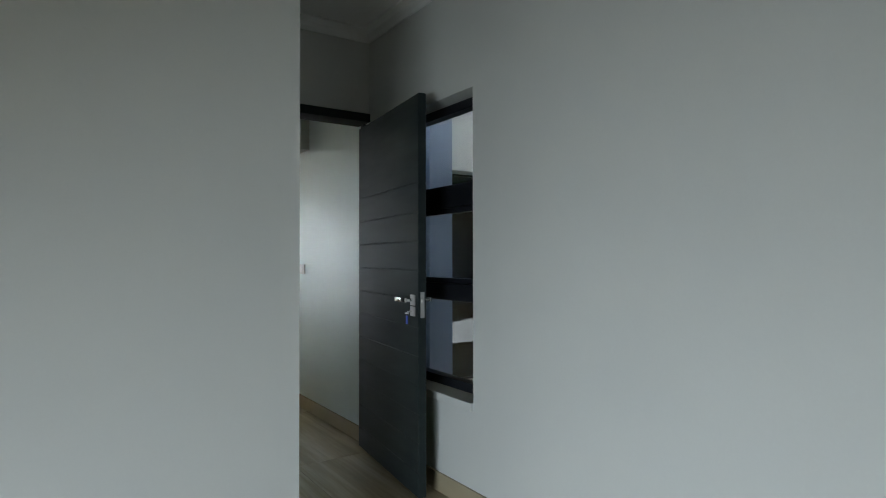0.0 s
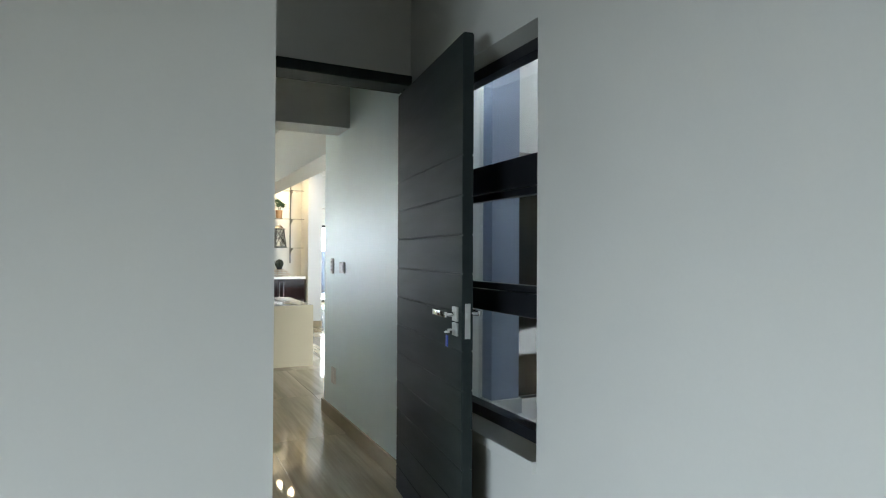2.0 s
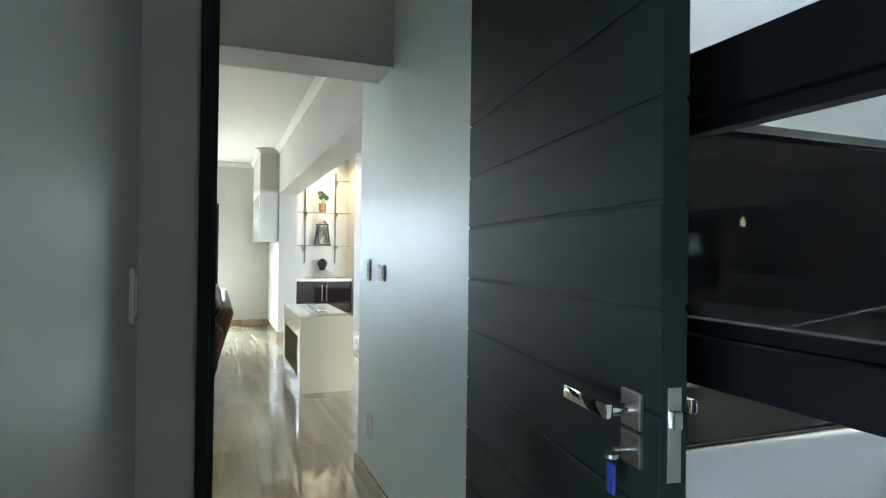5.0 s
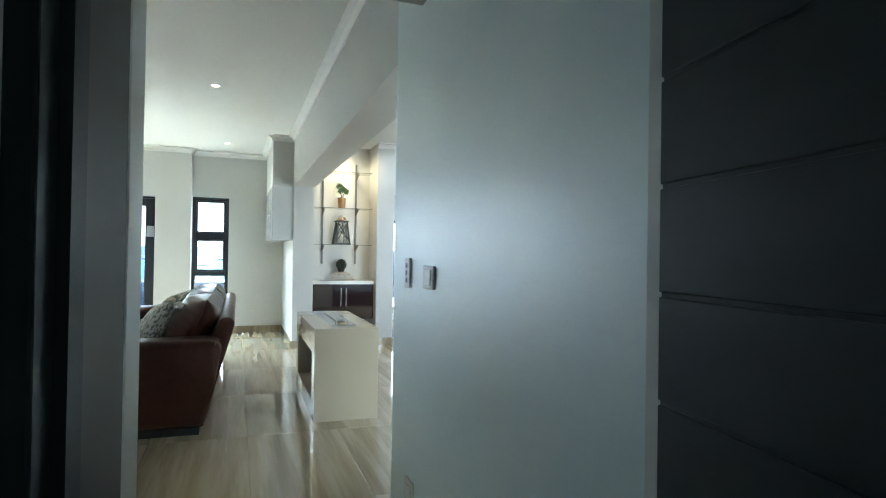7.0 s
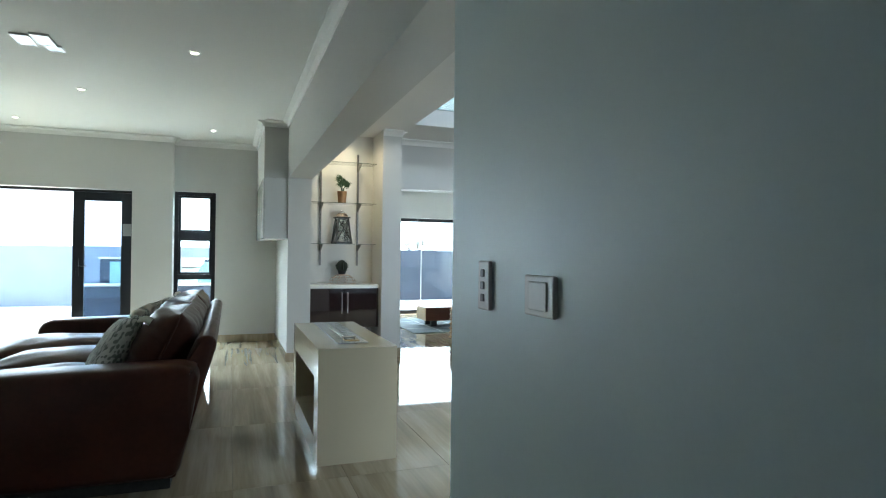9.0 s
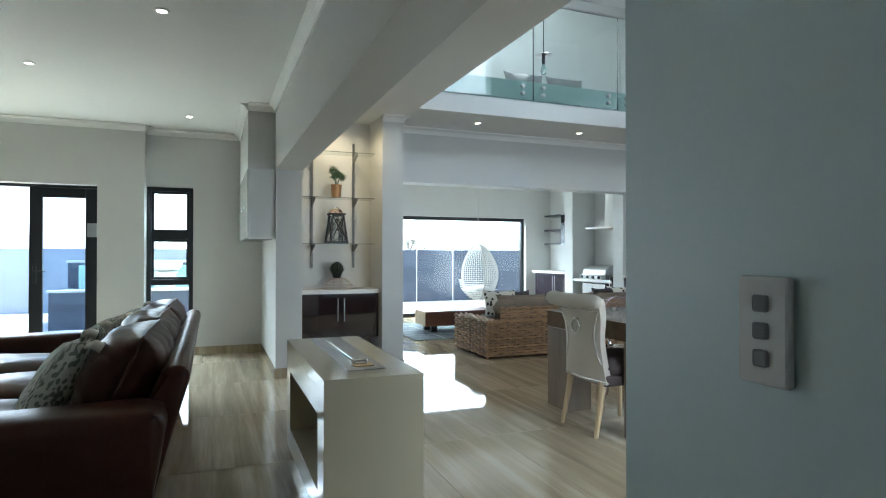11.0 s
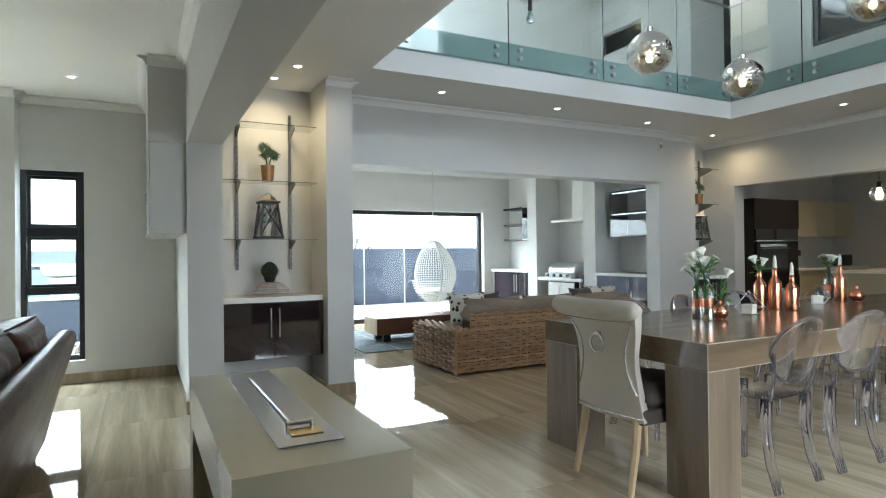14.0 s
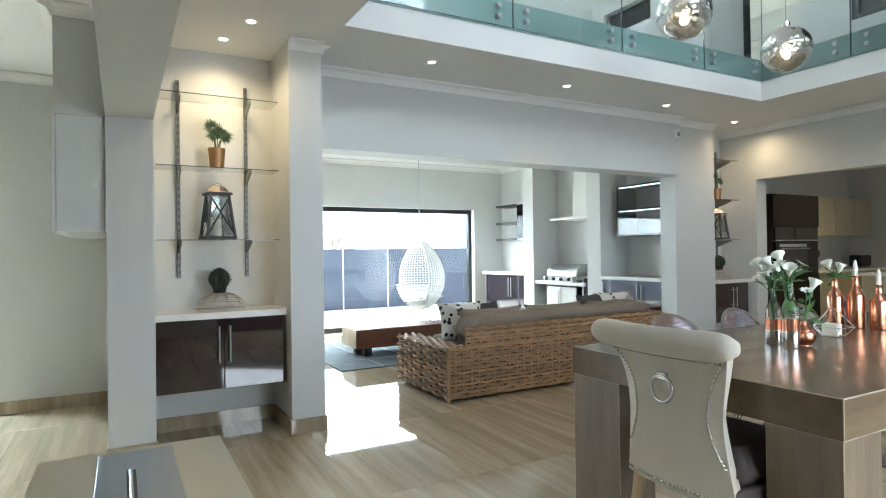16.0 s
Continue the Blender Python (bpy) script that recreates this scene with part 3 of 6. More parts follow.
def bedroom_door():
    fr = tagged(thing("door_frame", "black timber door frame", "door frame"), kind="structure")
    for r in ((1.022, 1.05, 3.44, 3.615, 0, 2.15), (1.795, 1.819, 3.50, 3.535, 0, 2.15)):
        part("jamb", boxes(r, bevel=0.004), DOOR, fr)
    part("head", boxes((1.022, 1.82, 3.44, 3.615, 2.15, 2.205), bevel=0.004), DOOR, fr)
    part("stop", boxes((1.05, 1.063, 3.50, 3.56, 0, 2.15)), DOOR, fr)
    part("strike_plate", boxes((1.0505, 1.0525, 3.565, 3.595, 0.90, 1.12)), STEEL, fr, "small steel strike plate")
    a, b = Vector((1.772, 3.515, 0)), Vector((1.650, 2.555, 0))
    ang = math.degrees(math.atan2((b - a).y, (b - a).x))
    ob = tagged(thing("door_3", "dark stained plank door standing open", "door", pose(a.x, a.y, 0.012, 0, 0, ang)), kind="structure")
    w, t = (b - a).length, 0.045
    # local x runs along the leaf, local -y is the side that faces the room's middle
    part("leaf", boxes((0, w, 0.004, t - 0.004, 0.0, 2.10), bevel=0.002), DOOR, ob)
    zs = [0.0, 0.13, 0.28, 0.43, 0.58, 0.73, 0.88, 1.025, 1.175, 1.325, 1.475, 1.63, 2.10]
    for z0, z1 in zip(zs, zs[1:]):
        part("plank", boxes((0.0, w, t - 0.008, t, z0 + 0.003, z1 - 0.003), bevel=0.0025), DOOR, ob)
        part("plank", boxes((0.0, w, 0, 0.008, z0 + 0.003, z1 - 0.003), bevel=0.0025), DOOR, ob)
    hz, hx = 1.018, w - 0.062
    for side in (0, 1):
        y0 = -0.0 if side == 0 else t
        s = -1 if side == 0 else 1
        ys = sorted((y0, y0 + s * 0.009))
        part("rose", boxes((hx - 0.026, hx + 0.026, *ys, hz - 0.028, hz + 0.028), bevel=0.002), STEEL, ob, "square steel rose")
        part("escutcheon", boxes((hx - 0.026, hx + 0.026, *ys, hz - 0.084, hz - 0.034), bevel=0.002), STEEL, ob)
        bm = cyl(B(), (hx, y0, hz), (hx, y0 + s * 0.05, hz), 0.010)
        yl = sorted((y0 + s * 0.042, y0 + s * 0.056))
        box(bm, hx - 0.13, hx + 0.012, *yl, hz - 0.011, hz + 0.011, bevel=0.002)
        part("door_handle", bm, CHROME, ob, "polished lever handle", True)
    part("lock_plate", boxes((w, w + 0.002, 0.012, 0.034, hz - 0.09, hz + 0.044)), STEEL, ob, "steel lock face plate")
    part("latch", boxes((w, w + 0.012, 0.016, 0.030, hz - 0.014, hz + 0.012), bevel=0.002), STEEL, ob)
    key = cyl(B(), (hx, -0.009, hz - 0.06), (hx, -0.035, hz - 0.06), 0.004)
    lathe(key, [(0.0, -0.003), (0.011, -0.003), (0.011, 0.003), (0.0, 0.003)], 14, (hx, -0.038, hz - 0.068))
    part("key", key, STEEL, ob, "steel key in the lock", True)
    tag = mat("blue_key_tag", (0.03, 0.07, 0.45), 0.3, dark=0.05)
    part("key_tag", boxes((hx - 0.011, hx + 0.011, -0.041, -0.036, hz - 0.125, hz - 0.080), bevel=0.003), tag, ob, "blue plastic key tag")
    for z in (0.25, 1.05, 1.85):
        part("hinge", cyl(B(), (-0.004, t + 0.004, z - 0.05), (-0.004, t + 0.004, z + 0.05), 0.007), STEEL, ob)


bedroom_door()

# ---- switches ----


def switch_plate(x, y0, y1, z0, z1, face, n, label):
    ob = thing("light_switch", label, "switch", pose(x, (y0 + y1) / 2, (z0 + z1) / 2))
    w, h = (y1 - y0) / 2, (z1 - z0) / 2
    xs = sorted((0, face * 0.011))
    part("plate", boxes((*xs, -w, w, -h, h), bevel=0.004), SWITCH, ob)
    xb = sorted((face * 0.011, face * 0.0145))
    for k in range(n):
        if n == 1:
            part("rocker", boxes((*xb, -w * 0.62, w * 0.62, -h * 0.7, h * 0.7), bevel=0.003), GREYPLASTIC if face == 0 else SWITCH, ob)
        else:
            zc = h * (0.5 - 0.5 * k)
            part("rocker", boxes((*xb, -0.009, 0.009, zc - 0.009, zc + 0.009), bevel=0.003), GREYPLASTIC, ob, "grey rocker button")
    return ob


switch_plate(1.84, 4.978, 5.040, 1.11, 1.225, -1, 3, "white three-button light switch on the passage wall")
switch_plate(1.84, 4.69, 4.805, 1.12, 1.20, -1, 1, "white wide rocker light switch on the passage wall")
switch_plate(1.84, 4.90, 5.0, 0.28, 0.40, -1, 1, "white wall socket plate low on the passage wall")
switch_plate(0.89, 3.30, 3.38, 1.10, 1.22, 1, 1, "white light switch beside the bedroom door")

# ---- downlights ----


def downlight(x, y, z=CZ, lit=True):
    ob = thing("downlight", "round white recessed ceiling downlight, lit", "downlight", pose(x, y, z), "recessed downlights")
    part("trim_ring", lathe(B(), [(0.027, -0.001), (0.044, -0.001), (0.042, -0.007), (0.030, -0.009), (0.027, -0.001)], 20), TRIM, ob, smooth=True)
    part("lens", lathe(B(), [(0.0, -0.004), (0.027, -0.004), (0.027, -0.001), (0.0, -0.001)], 16), LAMP, ob, "warm glowing lens")
    return ob


for x, y in ((1.0, 8.55), (-0.05, 10.03), (-1.03, 11.63), (1.06, 11.53), (0.95, 5.9), (-1.05, 8.5), (2.60, 10.85), (2.71, 10.45), (2.66, 8.82), (4.12, 10.65), (5.53, 10.7), (6.95, 10.8), (8.35, 11.0), (8.2, 9.28), (8.2, 7.6), (10.3, 10.3), (11.6, 10.3), (1.35, 4.2)):
    downlight(x, y)


PANELGLASS = mat("glossy_white_panel", (0.52, 0.66, 0.68), 0.10, 0.35, dark=0.04, scale=8)


def ceiling_light():
    """Three offset square panels in dark steel rims."""
    ob = thing("ceiling_light", "three offset white glass panels in steel rims on the ceiling", "ceiling light", pose(0, 0, CZ))
    for x0, x1, y0, y1, z in ((-0.190, -0.070, 8.575, 8.80, -0.014), (-0.060, 0.060, 8.52, 8.75, -0.016), (-0.030, 0.085, 8.76, 8.88, -0.014)):
        p = part("panel", boxes((x0 + 0.008, x1 - 0.008, y0 + 0.008, y1 - 0.008, z, -0.001), bevel=0.002), PANELGLASS, ob, "glossy white glass panel")
        part("rim", boxes((x0, x0 + 0.008, y0, y1, z - 0.002, -0.001), (x1 - 0.008, x1, y0, y1, z - 0.002, -0.001), (x0 + 0.008, x1 - 0.008, y0, y0 + 0.008, z - 0.002, -0.001), (x0 + 0.008, x1 - 0.008, y1 - 0.008, y1, z - 0.002, -0.001)), STEEL, p, "grey steel rim")


ceiling_light()

# ---- bulkhead cupboard on the pillar wall ----
setting("wall_bulkhead", boxes((1.625, 1.89, 10.70, 12.41, 2.10, CZ)), WALL, "painted bulkhead above the hanging cupboard")
cornice("cornice", (1.625, 10.70), (1.89, 10.70), (0, -1))
cornice("cornice", (1.625, 10.70), (1.625, 12.41), (-1, 0))
WHITELAC = mat("white_lacquer", (0.66, 0.67, 0.66), 0.2, dark=0.015, coat=0.3)
hc = thing("wall_cupboard", "white lacquered hanging cupboard with frosted doors", "cupboard", pose(1.635, 10.70, 1.40))
part("carcass", boxes((0.0, 0.253, 0.0, 1.60, 0.0, 0.698), bevel=0.003), WHITELAC, hc)
for k in range(3):
    d = part("door", boxes((-0.02, -0.001, 0.005 + 0.53 * k, 0.525 + 0.53 * k, 0.005, 0.69), bevel=0.003), WHITELAC, hc)
    part("handle", boxes((-0.032, -0.021, 0.40 + 0.53 * k, 0.50 + 0.53 * k, 0.335, 0.345)), STEEL, d)

# ---- shelf niches ----
PALEBRASS = mat("pale_brass_wire", (0.50, 0.40, 0.31), 0.35, 0.8, dark=0.15, scale=20)
PLANT = mat("dark_green_leaf", (0.035, 0.075, 0.030), 0.5, dark=0.35, scale=30)
COPPER = mat("copper", (0.66, 0.29, 0.17), 0.24, 1.0, dark=0.12, scale=8, rvar=0.06)
GOLD = mat("dull_copper_pot", (0.36, 0.21, 0.10), 0.42, 0.7, dark=0.15, scale=20)
LANTERN = mat("black_painted_wood", (0.030, 0.032, 0.030), 0.55, dark=0.3, scale=30, bump=0.2)
CANDLE = mat("ivory_wax", (0.75, 0.72, 0.62), 0.5, dark=0.03)
RAIL = mat("zinc_plated_rail", (0.17, 0.17, 0.165), 0.45, 0.7, dark=0.15, scale=20)
SHELFGLASS = clear("shelf_glass", (0.95, 0.99, 0.97))

EDGEGLASS = mat("green_glass_edge", (0.05, 0.085, 0.075), 0.15, dark=0.1)


def shelf_unit(x0, x1, yb, rails, zs=(1.355, 1.86, 2.36), dpt=0.27):
    ob = thing("wall_shelf", "glass shelves on slotted steel rails", "shelf")
    for z in zs:
        part("glass_shelf", boxes((x0, x1, yb - dpt, yb - 0.022, z, z + 0.006)), SHELFGLASS, ob, "clear glass shelf board").visible_shadow = False
        part("shelf_edge", boxes((x0, x1, yb - dpt - 0.0015, yb - dpt - 0.0002, z + 0.0005, z + 0.0055)), EDGEGLASS, ob, "dark green glass edge")
    for rx in rails:
        r = part("rail", boxes((rx - 0.0125, rx + 0.0125, yb - 0.018, yb - 0.001, 1.09, 2.51), bevel=0.002), RAIL, ob)
        for k in range(28):
            z = 1.12 + 0.05 * k
            part("slot", boxes((rx - 0.004, rx + 0.004, yb - 0.0195, yb - 0.0175, z, z + 0.022)), BLACK, r)
        for z in zs:
            bm = B()
            vs = [bm.verts.new((rx + s * 0.004, y, zz)) for s in (-1, 1) for y, zz in ((yb - 0.02, z), (yb - 0.22, z), (yb - 0.22, z - 0.015), (yb - 0.02, z - 0.085))]
            bm.faces.new(vs[:4]), bm.faces.new(vs[4:][::-1])
            for i in range(4):
                bm.faces.new((vs[i], vs[(i + 1) % 4], vs[4 + (i + 1) % 4], vs[4 + i]))
            part("bracket", bm, RAIL, ob)
    return ob


shelf_unit(2.17, 2.985, 11.19, (2.332, 2.80))
shelf_unit(8.30, 8.88, 11.59, (8.37, 8.79))


def niche_cabinet(x0, x1, y0, y1, z0=0.345, z1=0.82):
    ob = thing("floating_cabinet", "floating gloss dark brown two-door cabinet", "cabinet", pose(x0, y0, z0))
    w, d, h = x1 - x0, y1 - y0, z1 - z0
    part("body", boxes((0, w, 0.022, d, 0, h)), GLOSSDARK, ob)
    n = 2
    for k in range(n):
        dr = part("door", boxes((k * w / n + 0.002, (k + 1) * w / n - 0.002, 0.0, 0.020, 0.002, h - 0.002), bevel=0.002), GLOSSDARK, ob)
        hx = w / 2 + (-0.035 if k == 0 else 0.035)
        bm = cyl(B(), (hx, -0.03, h * 0.38), (hx, -0.03, h * 0.90), 0.006)
        for zz in (0.45, 0.83):
            cyl(bm, (hx, -0.03, h * zz), (hx, 0.0, h * zz), 0.004, seg=8)
        part("handle", bm, STEEL, dr, "brushed steel bar handle", True)
    return ob


niche_cabinet(2.16, 2.995, 10.80, 11.19)
single("counter", boxes((2.152, 2.998, 10.785, 11.195, 0.822, 0.866), bevel=0.004), STONE, "white stone counter over the floating cabinet", "counter")
niche_cabinet(8.29, 8.89, 11.22, 11.59)
single("counter", boxes((8.287, 8.897, 11.20, 11.595, 0.822, 0.866), bevel=0.004), STONE, "white stone counter in the far niche", "counter")


def potted_plant(x, y, z, s=1.0):
    ob = thing("potted_plant", "small fan palm in a copper-coloured pot", "plant", pose(x, y, z) @ Matrix.Scale(s, 4))
    part("pot", lathe(B(), [(0.048, 0), (0.060, 0.145), (0.056, 0.145), (0.050, 0.12), (0.0, 0.12)], 24), GOLD, ob, "tapered copper pot", True)
    rnd = random.Random(4)
    bm = B()
    for cx, cy, cz, lean in ((-0.035, 0.0, 0.30, -0.5), (0.055, 0.01, 0.235, 0.7), (-0.02, -0.03, 0.235, -0.7), (0.015, 0.02, 0.27, 0.15), (0.03, -0.02, 0.22, 0.4)):
        tube(bm, [(cx * 0.2, cy * 0.2, 0.12), (cx * 0.5, cy * 0.6, 0.12 + (cz - 0.12) * 0.6), (cx, cy, cz)], 0.0035, 6)
        p = Vector((cx, cy, cz))
        for k in range(17):
            a = lean + (k / 16 - 0.5) * 4.4
            L = rnd.uniform(0.062, 0.082) * (1 - 0.25 * abs(k / 8 - 1))
            d = Vector((math.sin(a), rnd.uniform(-0.45, 0.25), math.cos(a))).normalized()
            n = d.cross(Vector((0, 1, 0))).normalized() * 0.0048
            v = [bm.verts.new(q) for q in (p - n * 0.3, p + d * L * 0.55 - n, p + d * L + Vector((0, 0, -0.006)), p + d * L * 0.55 + n, p + n * 0.3, p + d * L * 0.5 + Vector((0, -0.004, 0.002)))]
            for f in ((0, 1, 5), (1, 2, 5), (2, 3, 5), (3, 4, 5), (4, 0, 5)):
                bm.faces.new([v[i] for i in f])
    part("leaves", bm, PLANT, ob)
    return ob


ROSECAP = mat("bright_rose_copper", (0.80, 0.62, 0.52), 0.22, 0.9, dark=0.06, scale=20)


def lantern(x, y, z, rz=0):
    ob = thing("lantern", "black wooden lantern with crossed sides and copper top", "lantern", pose(x, y, z, 0, 0, rz))
    b, t, h = 0.106, 0.074, 0.315

    def corner(i, f):
        r = b - 0.012 + (t - b) * f
        return Vector((r * (1 if i in (0, 3) else -1), r * (1 if i in (0, 1) else -1), 0.02 + (h - 0.02) * f))

    part("base", boxes((-b, b, -b, b, 0, 0.022), bevel=0.004), LANTERN, ob)
    part("top_plate", boxes((-t - 0.01, t + 0.01, -t - 0.01, t + 0.01, h, h + 0.018), bevel=0.004), LANTERN, ob)
    for i in range(4):
        part("post", tube(B(), [corner(i, 0), corner(i, 1)], 0.011, 4), LANTERN, ob)
        j = (i + 1) % 4
        part("cross_brace", tube(tube(B(), [corner(i, 0.05), corner(j, 0.95)], 0.006, 4), [corner(j, 0.05), corner(i, 0.95)], 0.006, 4), LANTERN, ob)
        bm = B()
        bm.faces.new([bm.verts.new(p * 0.97) for p in (corner(i, 0), corner(j, 0), corner(j, 1), corner(i, 1))])
        bmesh.ops.solidify(bm, geom=bm.faces[:], thickness=0.002)
        part("pane", bm, GLASS, ob).visible_shadow = False
    part("cap", lathe(B(), [(0.082, h + 0.018), (0.078, h + 0.030), (0.056, h + 0.060), (0.050, h + 0.066), (0.0, h + 0.066)], 4), ROSECAP, ob, "bright rose-copper roof")
    part("ring", tube(B(), [(0.03 * math.cos(a), 0, h + 0.065 + 0.022 * math.sin(a)) for a in [k * math.pi / 8 for k in range(9)]], 0.004, 6), CHROME, ob, "polished carrying handle", True)
    part("candle", lathe(B(), [(0.036, 0.022), (0.036, 0.14), (0.030, 0.146), (0.0, 0.14)], 18), CANDLE, ob, "ivory pillar candle", True)
    return ob


def cactus(x, y, z):
    ob = thing("cactus", "dark round cactus in a small pot", "plant", pose(x, y, z))
    part("pot", lathe(B(), [(0.04, 0), (0.055, 0.045), (0.05, 0.045), (0, 0.04)], 20), BLACK, ob, smooth=True)
    bm, seg = B(), 48
    rows = []
    for j in range(11):
        f = j / 10
        r = 0.066 * math.sin(math.pi * (0.12 + 0.87 * f)) ** 0.7
        rows.append((max(r, 0.003), 0.035 + 0.145 * f))
    rings = [[bm.verts.new((r * (1 + 0.12 * math.cos(12 * 2 * math.pi * k / seg)) * math.cos(2 * math.pi * k / seg), r * (1 + 0.12 * math.cos(12 * 2 * math.pi * k / seg)) * math.sin(2 * math.pi * k / seg), zz)) for k in range(seg)] for r, zz in rows]
    for a, b in zip(rings, rings[1:]):
        for k in range(seg):
            bm.faces.new((a[k], a[(k + 1) % seg], b[(k + 1) % seg], b[k]))
    bm.faces.new(rings[-1])
    rnd = random.Random(9)
    for ring in rings[1:-1]:
        for k in range(0, seg, 4):
            p = ring[k].co
            d = Vector((p.x, p.y, 0.01)).normalized()
            for q in range(2):
                e = p + (d + Vector((rnd.uniform(-.5, .5), rnd.uniform(-.5, .5), rnd.uniform(-.5, .5)))) * 0.012
                tube(bm, [p, e], 0.0012, 3)
    part("body", bm, mat("dark_cactus_skin", (0.018, 0.026, 0.014), 0.6, dark=0.3, scale=50), ob, "ribbed dark green body")
    return ob


def wire_basket(x, y, z):
    ob = thing("wire_basket", "upturned pale brass wire basket on the counter", "basket", pose(x, y, z))
    prof = [(0.168, 0.004), (0.160, 0.04), (0.135, 0.075), (0.09, 0.105), (0.055, 0.115)]
    for r, h in prof:
        part("hoop", tube(B(), [(r * math.cos(2 * math.pi * k / 32), r * math.sin(2 * math.pi * k / 32), h) for k in range(32)], 0.0028, 6, True), PALEBRASS, ob, smooth=True)
    for k in range(20):
        a = 2 * math.pi * k / 20
        tw = 0.10 if k % 2 else -0.10
        part("wire", tube(B(), [(r * math.cos(a + tw * i), r * math.sin(a + tw * i), h) for i, (r, h) in enumerate(prof)], 0.002, 5), PALEBRASS, ob, smooth=True)
    return ob


for dx, dy in ((0, 0), (8.60 - 2.573, 0.4)):
    potted_plant(2.573 + dx, 11.03 + dy, 1.868)
    lantern(2.575 + dx, 11.03 + dy, 1.363, 8)
    cactus(2.58 + dx, 11.02 + dy, 0.984)
    wire_basket(2.59 + dx, 11.02 + dy, 0.867)

# ---- fireplace console between lounge and dining room ----
BRASS = mat("polished_brass", (0.66, 0.50, 0.24), 0.22, 1.0, dark=0.1, scale=20)
BLUESTEEL = mat("brushed_burner_steel", (0.42, 0.46, 0.53), 0.24, 1.0, dark=0.10, scale=3, fine=220, stretch=(14, 0.6, 1))
con = thing("fireplace_console", "cream lacquered console with a built-in burner", "console", pose(1.76, 7.20, 0))
CW, CL, CH = 0.475, 1.36, 0.68
part("top", boxes((0, CW, 0, CL, CH - 0.06, CH)), CREAM, con)
part("end_panel", boxes((0, CW, 0, 0.16, 0, CH - 0.06)), CREAM, con)
part("end_panel", boxes((0, CW, CL - 0.16, CL, 0, CH - 0.06)), CREAM, con)
part("back_panel", boxes((CW - 0.03, CW, 0.16, CL - 0.16, 0, CH - 0.06)), CREAM, con)
part("shelf", boxes((0.0, CW - 0.03, 0.16, CL - 0.16, 0.0, 0.13), bevel=0.002), CREAM, con)
part("fascia", boxes((0.0, 0.03, 0.16, CL - 0.16, CH - 0.19, CH - 0.06), bevel=0.002), CREAM, con)
tray = part("burner_tray", boxes((0.145, 0.335, 0.165, 1.315, CH + 0.0005, CH + 0.006), bevel=0.002), BLUESTEEL, con, "brushed steel burner plate")
part("burner_slot", boxes((0.214, 0.236, 0.36, 1.14, CH + 0.006, CH + 0.0075)), BLACK, tray, "dark burner slot")
bl = B()
tube(bl, [(0.224, 0.37, CH + 0.013), (0.224, 1.12, CH + 0.013)], 0.0052, 10)
part("damper_rod", bl, CHROME, tray, "polished steel damper rod", True)
cap = tube(B(), [(0.205, 0.335, CH + 0.02), (0.28, 0.335, CH + 0.02)], 0.007, 10)
for xx in (0.205, 0.28):
    cyl(cap, (xx, 0.335, CH + 0.006), (xx, 0.335, CH + 0.028), 0.0065)
part("damper_lever", cap, CHROME, tray, "polished lever", True)
part("filler_plate", boxes((0.20, 0.295, 0.245, 0.315, CH + 0.006, CH + 0.010), bevel=0.002), BRASS, tray, "brass-coloured filler plate")

# ---- leather sofa in the lounge ----
LEATHER = mat("brown_leather", (0.060, 0.022, 0.0145), 0.34, dark=0.35, scale=3.5, bump=0.30, fine=38, rvar=0.05, spec=0.26)


def leaf_linen():
    """Pale linen printed with grey leaf shapes."""
    m = mat("patterned_linen", (0.55, 0.55, 0.49), 0.9, dark=0.18, scale=30, bump=0.2, fine=160)
    nt, n = m.node_tree, m.node_tree.nodes
    old = n["Principled BSDF"].inputs["Base Color"].links[0].from_socket
    tc, mp, vo, step, mix = n.new("ShaderNodeTexCoord"), n.new("ShaderNodeMapping"), n.new("ShaderNodeTexVoronoi"), n.new("ShaderNodeMapRange"), n.new("ShaderNodeMix")
    mp.inputs["Scale"].default_value, mp.inputs["Rotation"].default_value = (7, 16, 10), (0, 0, 0.6)
    vo.feature, mix.data_type = "SMOOTH_F1", "RGBA"
    vo.inputs["Randomness"].default_value = 0.8
    step.inputs["From Min"].default_value, step.inputs["From Max"].default_value = 0.36, 0.42
    step.inputs["To Min"].default_value, step.inputs["To Max"].default_value = 0.85, 0.0
    mix.inputs["B"].default_value = (0.13, 0.15, 0.13, 1)
    nt.links.new(tc.outputs["Object"], mp.inputs["Vector"]), nt.links.new(mp.outputs[0], vo.inputs["Vector"])
    nt.links.new(vo.outputs["Distance"], step.inputs["Value"]), nt.links.new(step.outputs["Result"], mix.inputs["Factor"])
    nt.links.new(old, mix.inputs["A"]), nt.links.new(mix.outputs["Result"], n["Principled BSDF"].inputs["Base Color"])
    return m


LINEN = leaf_linen()


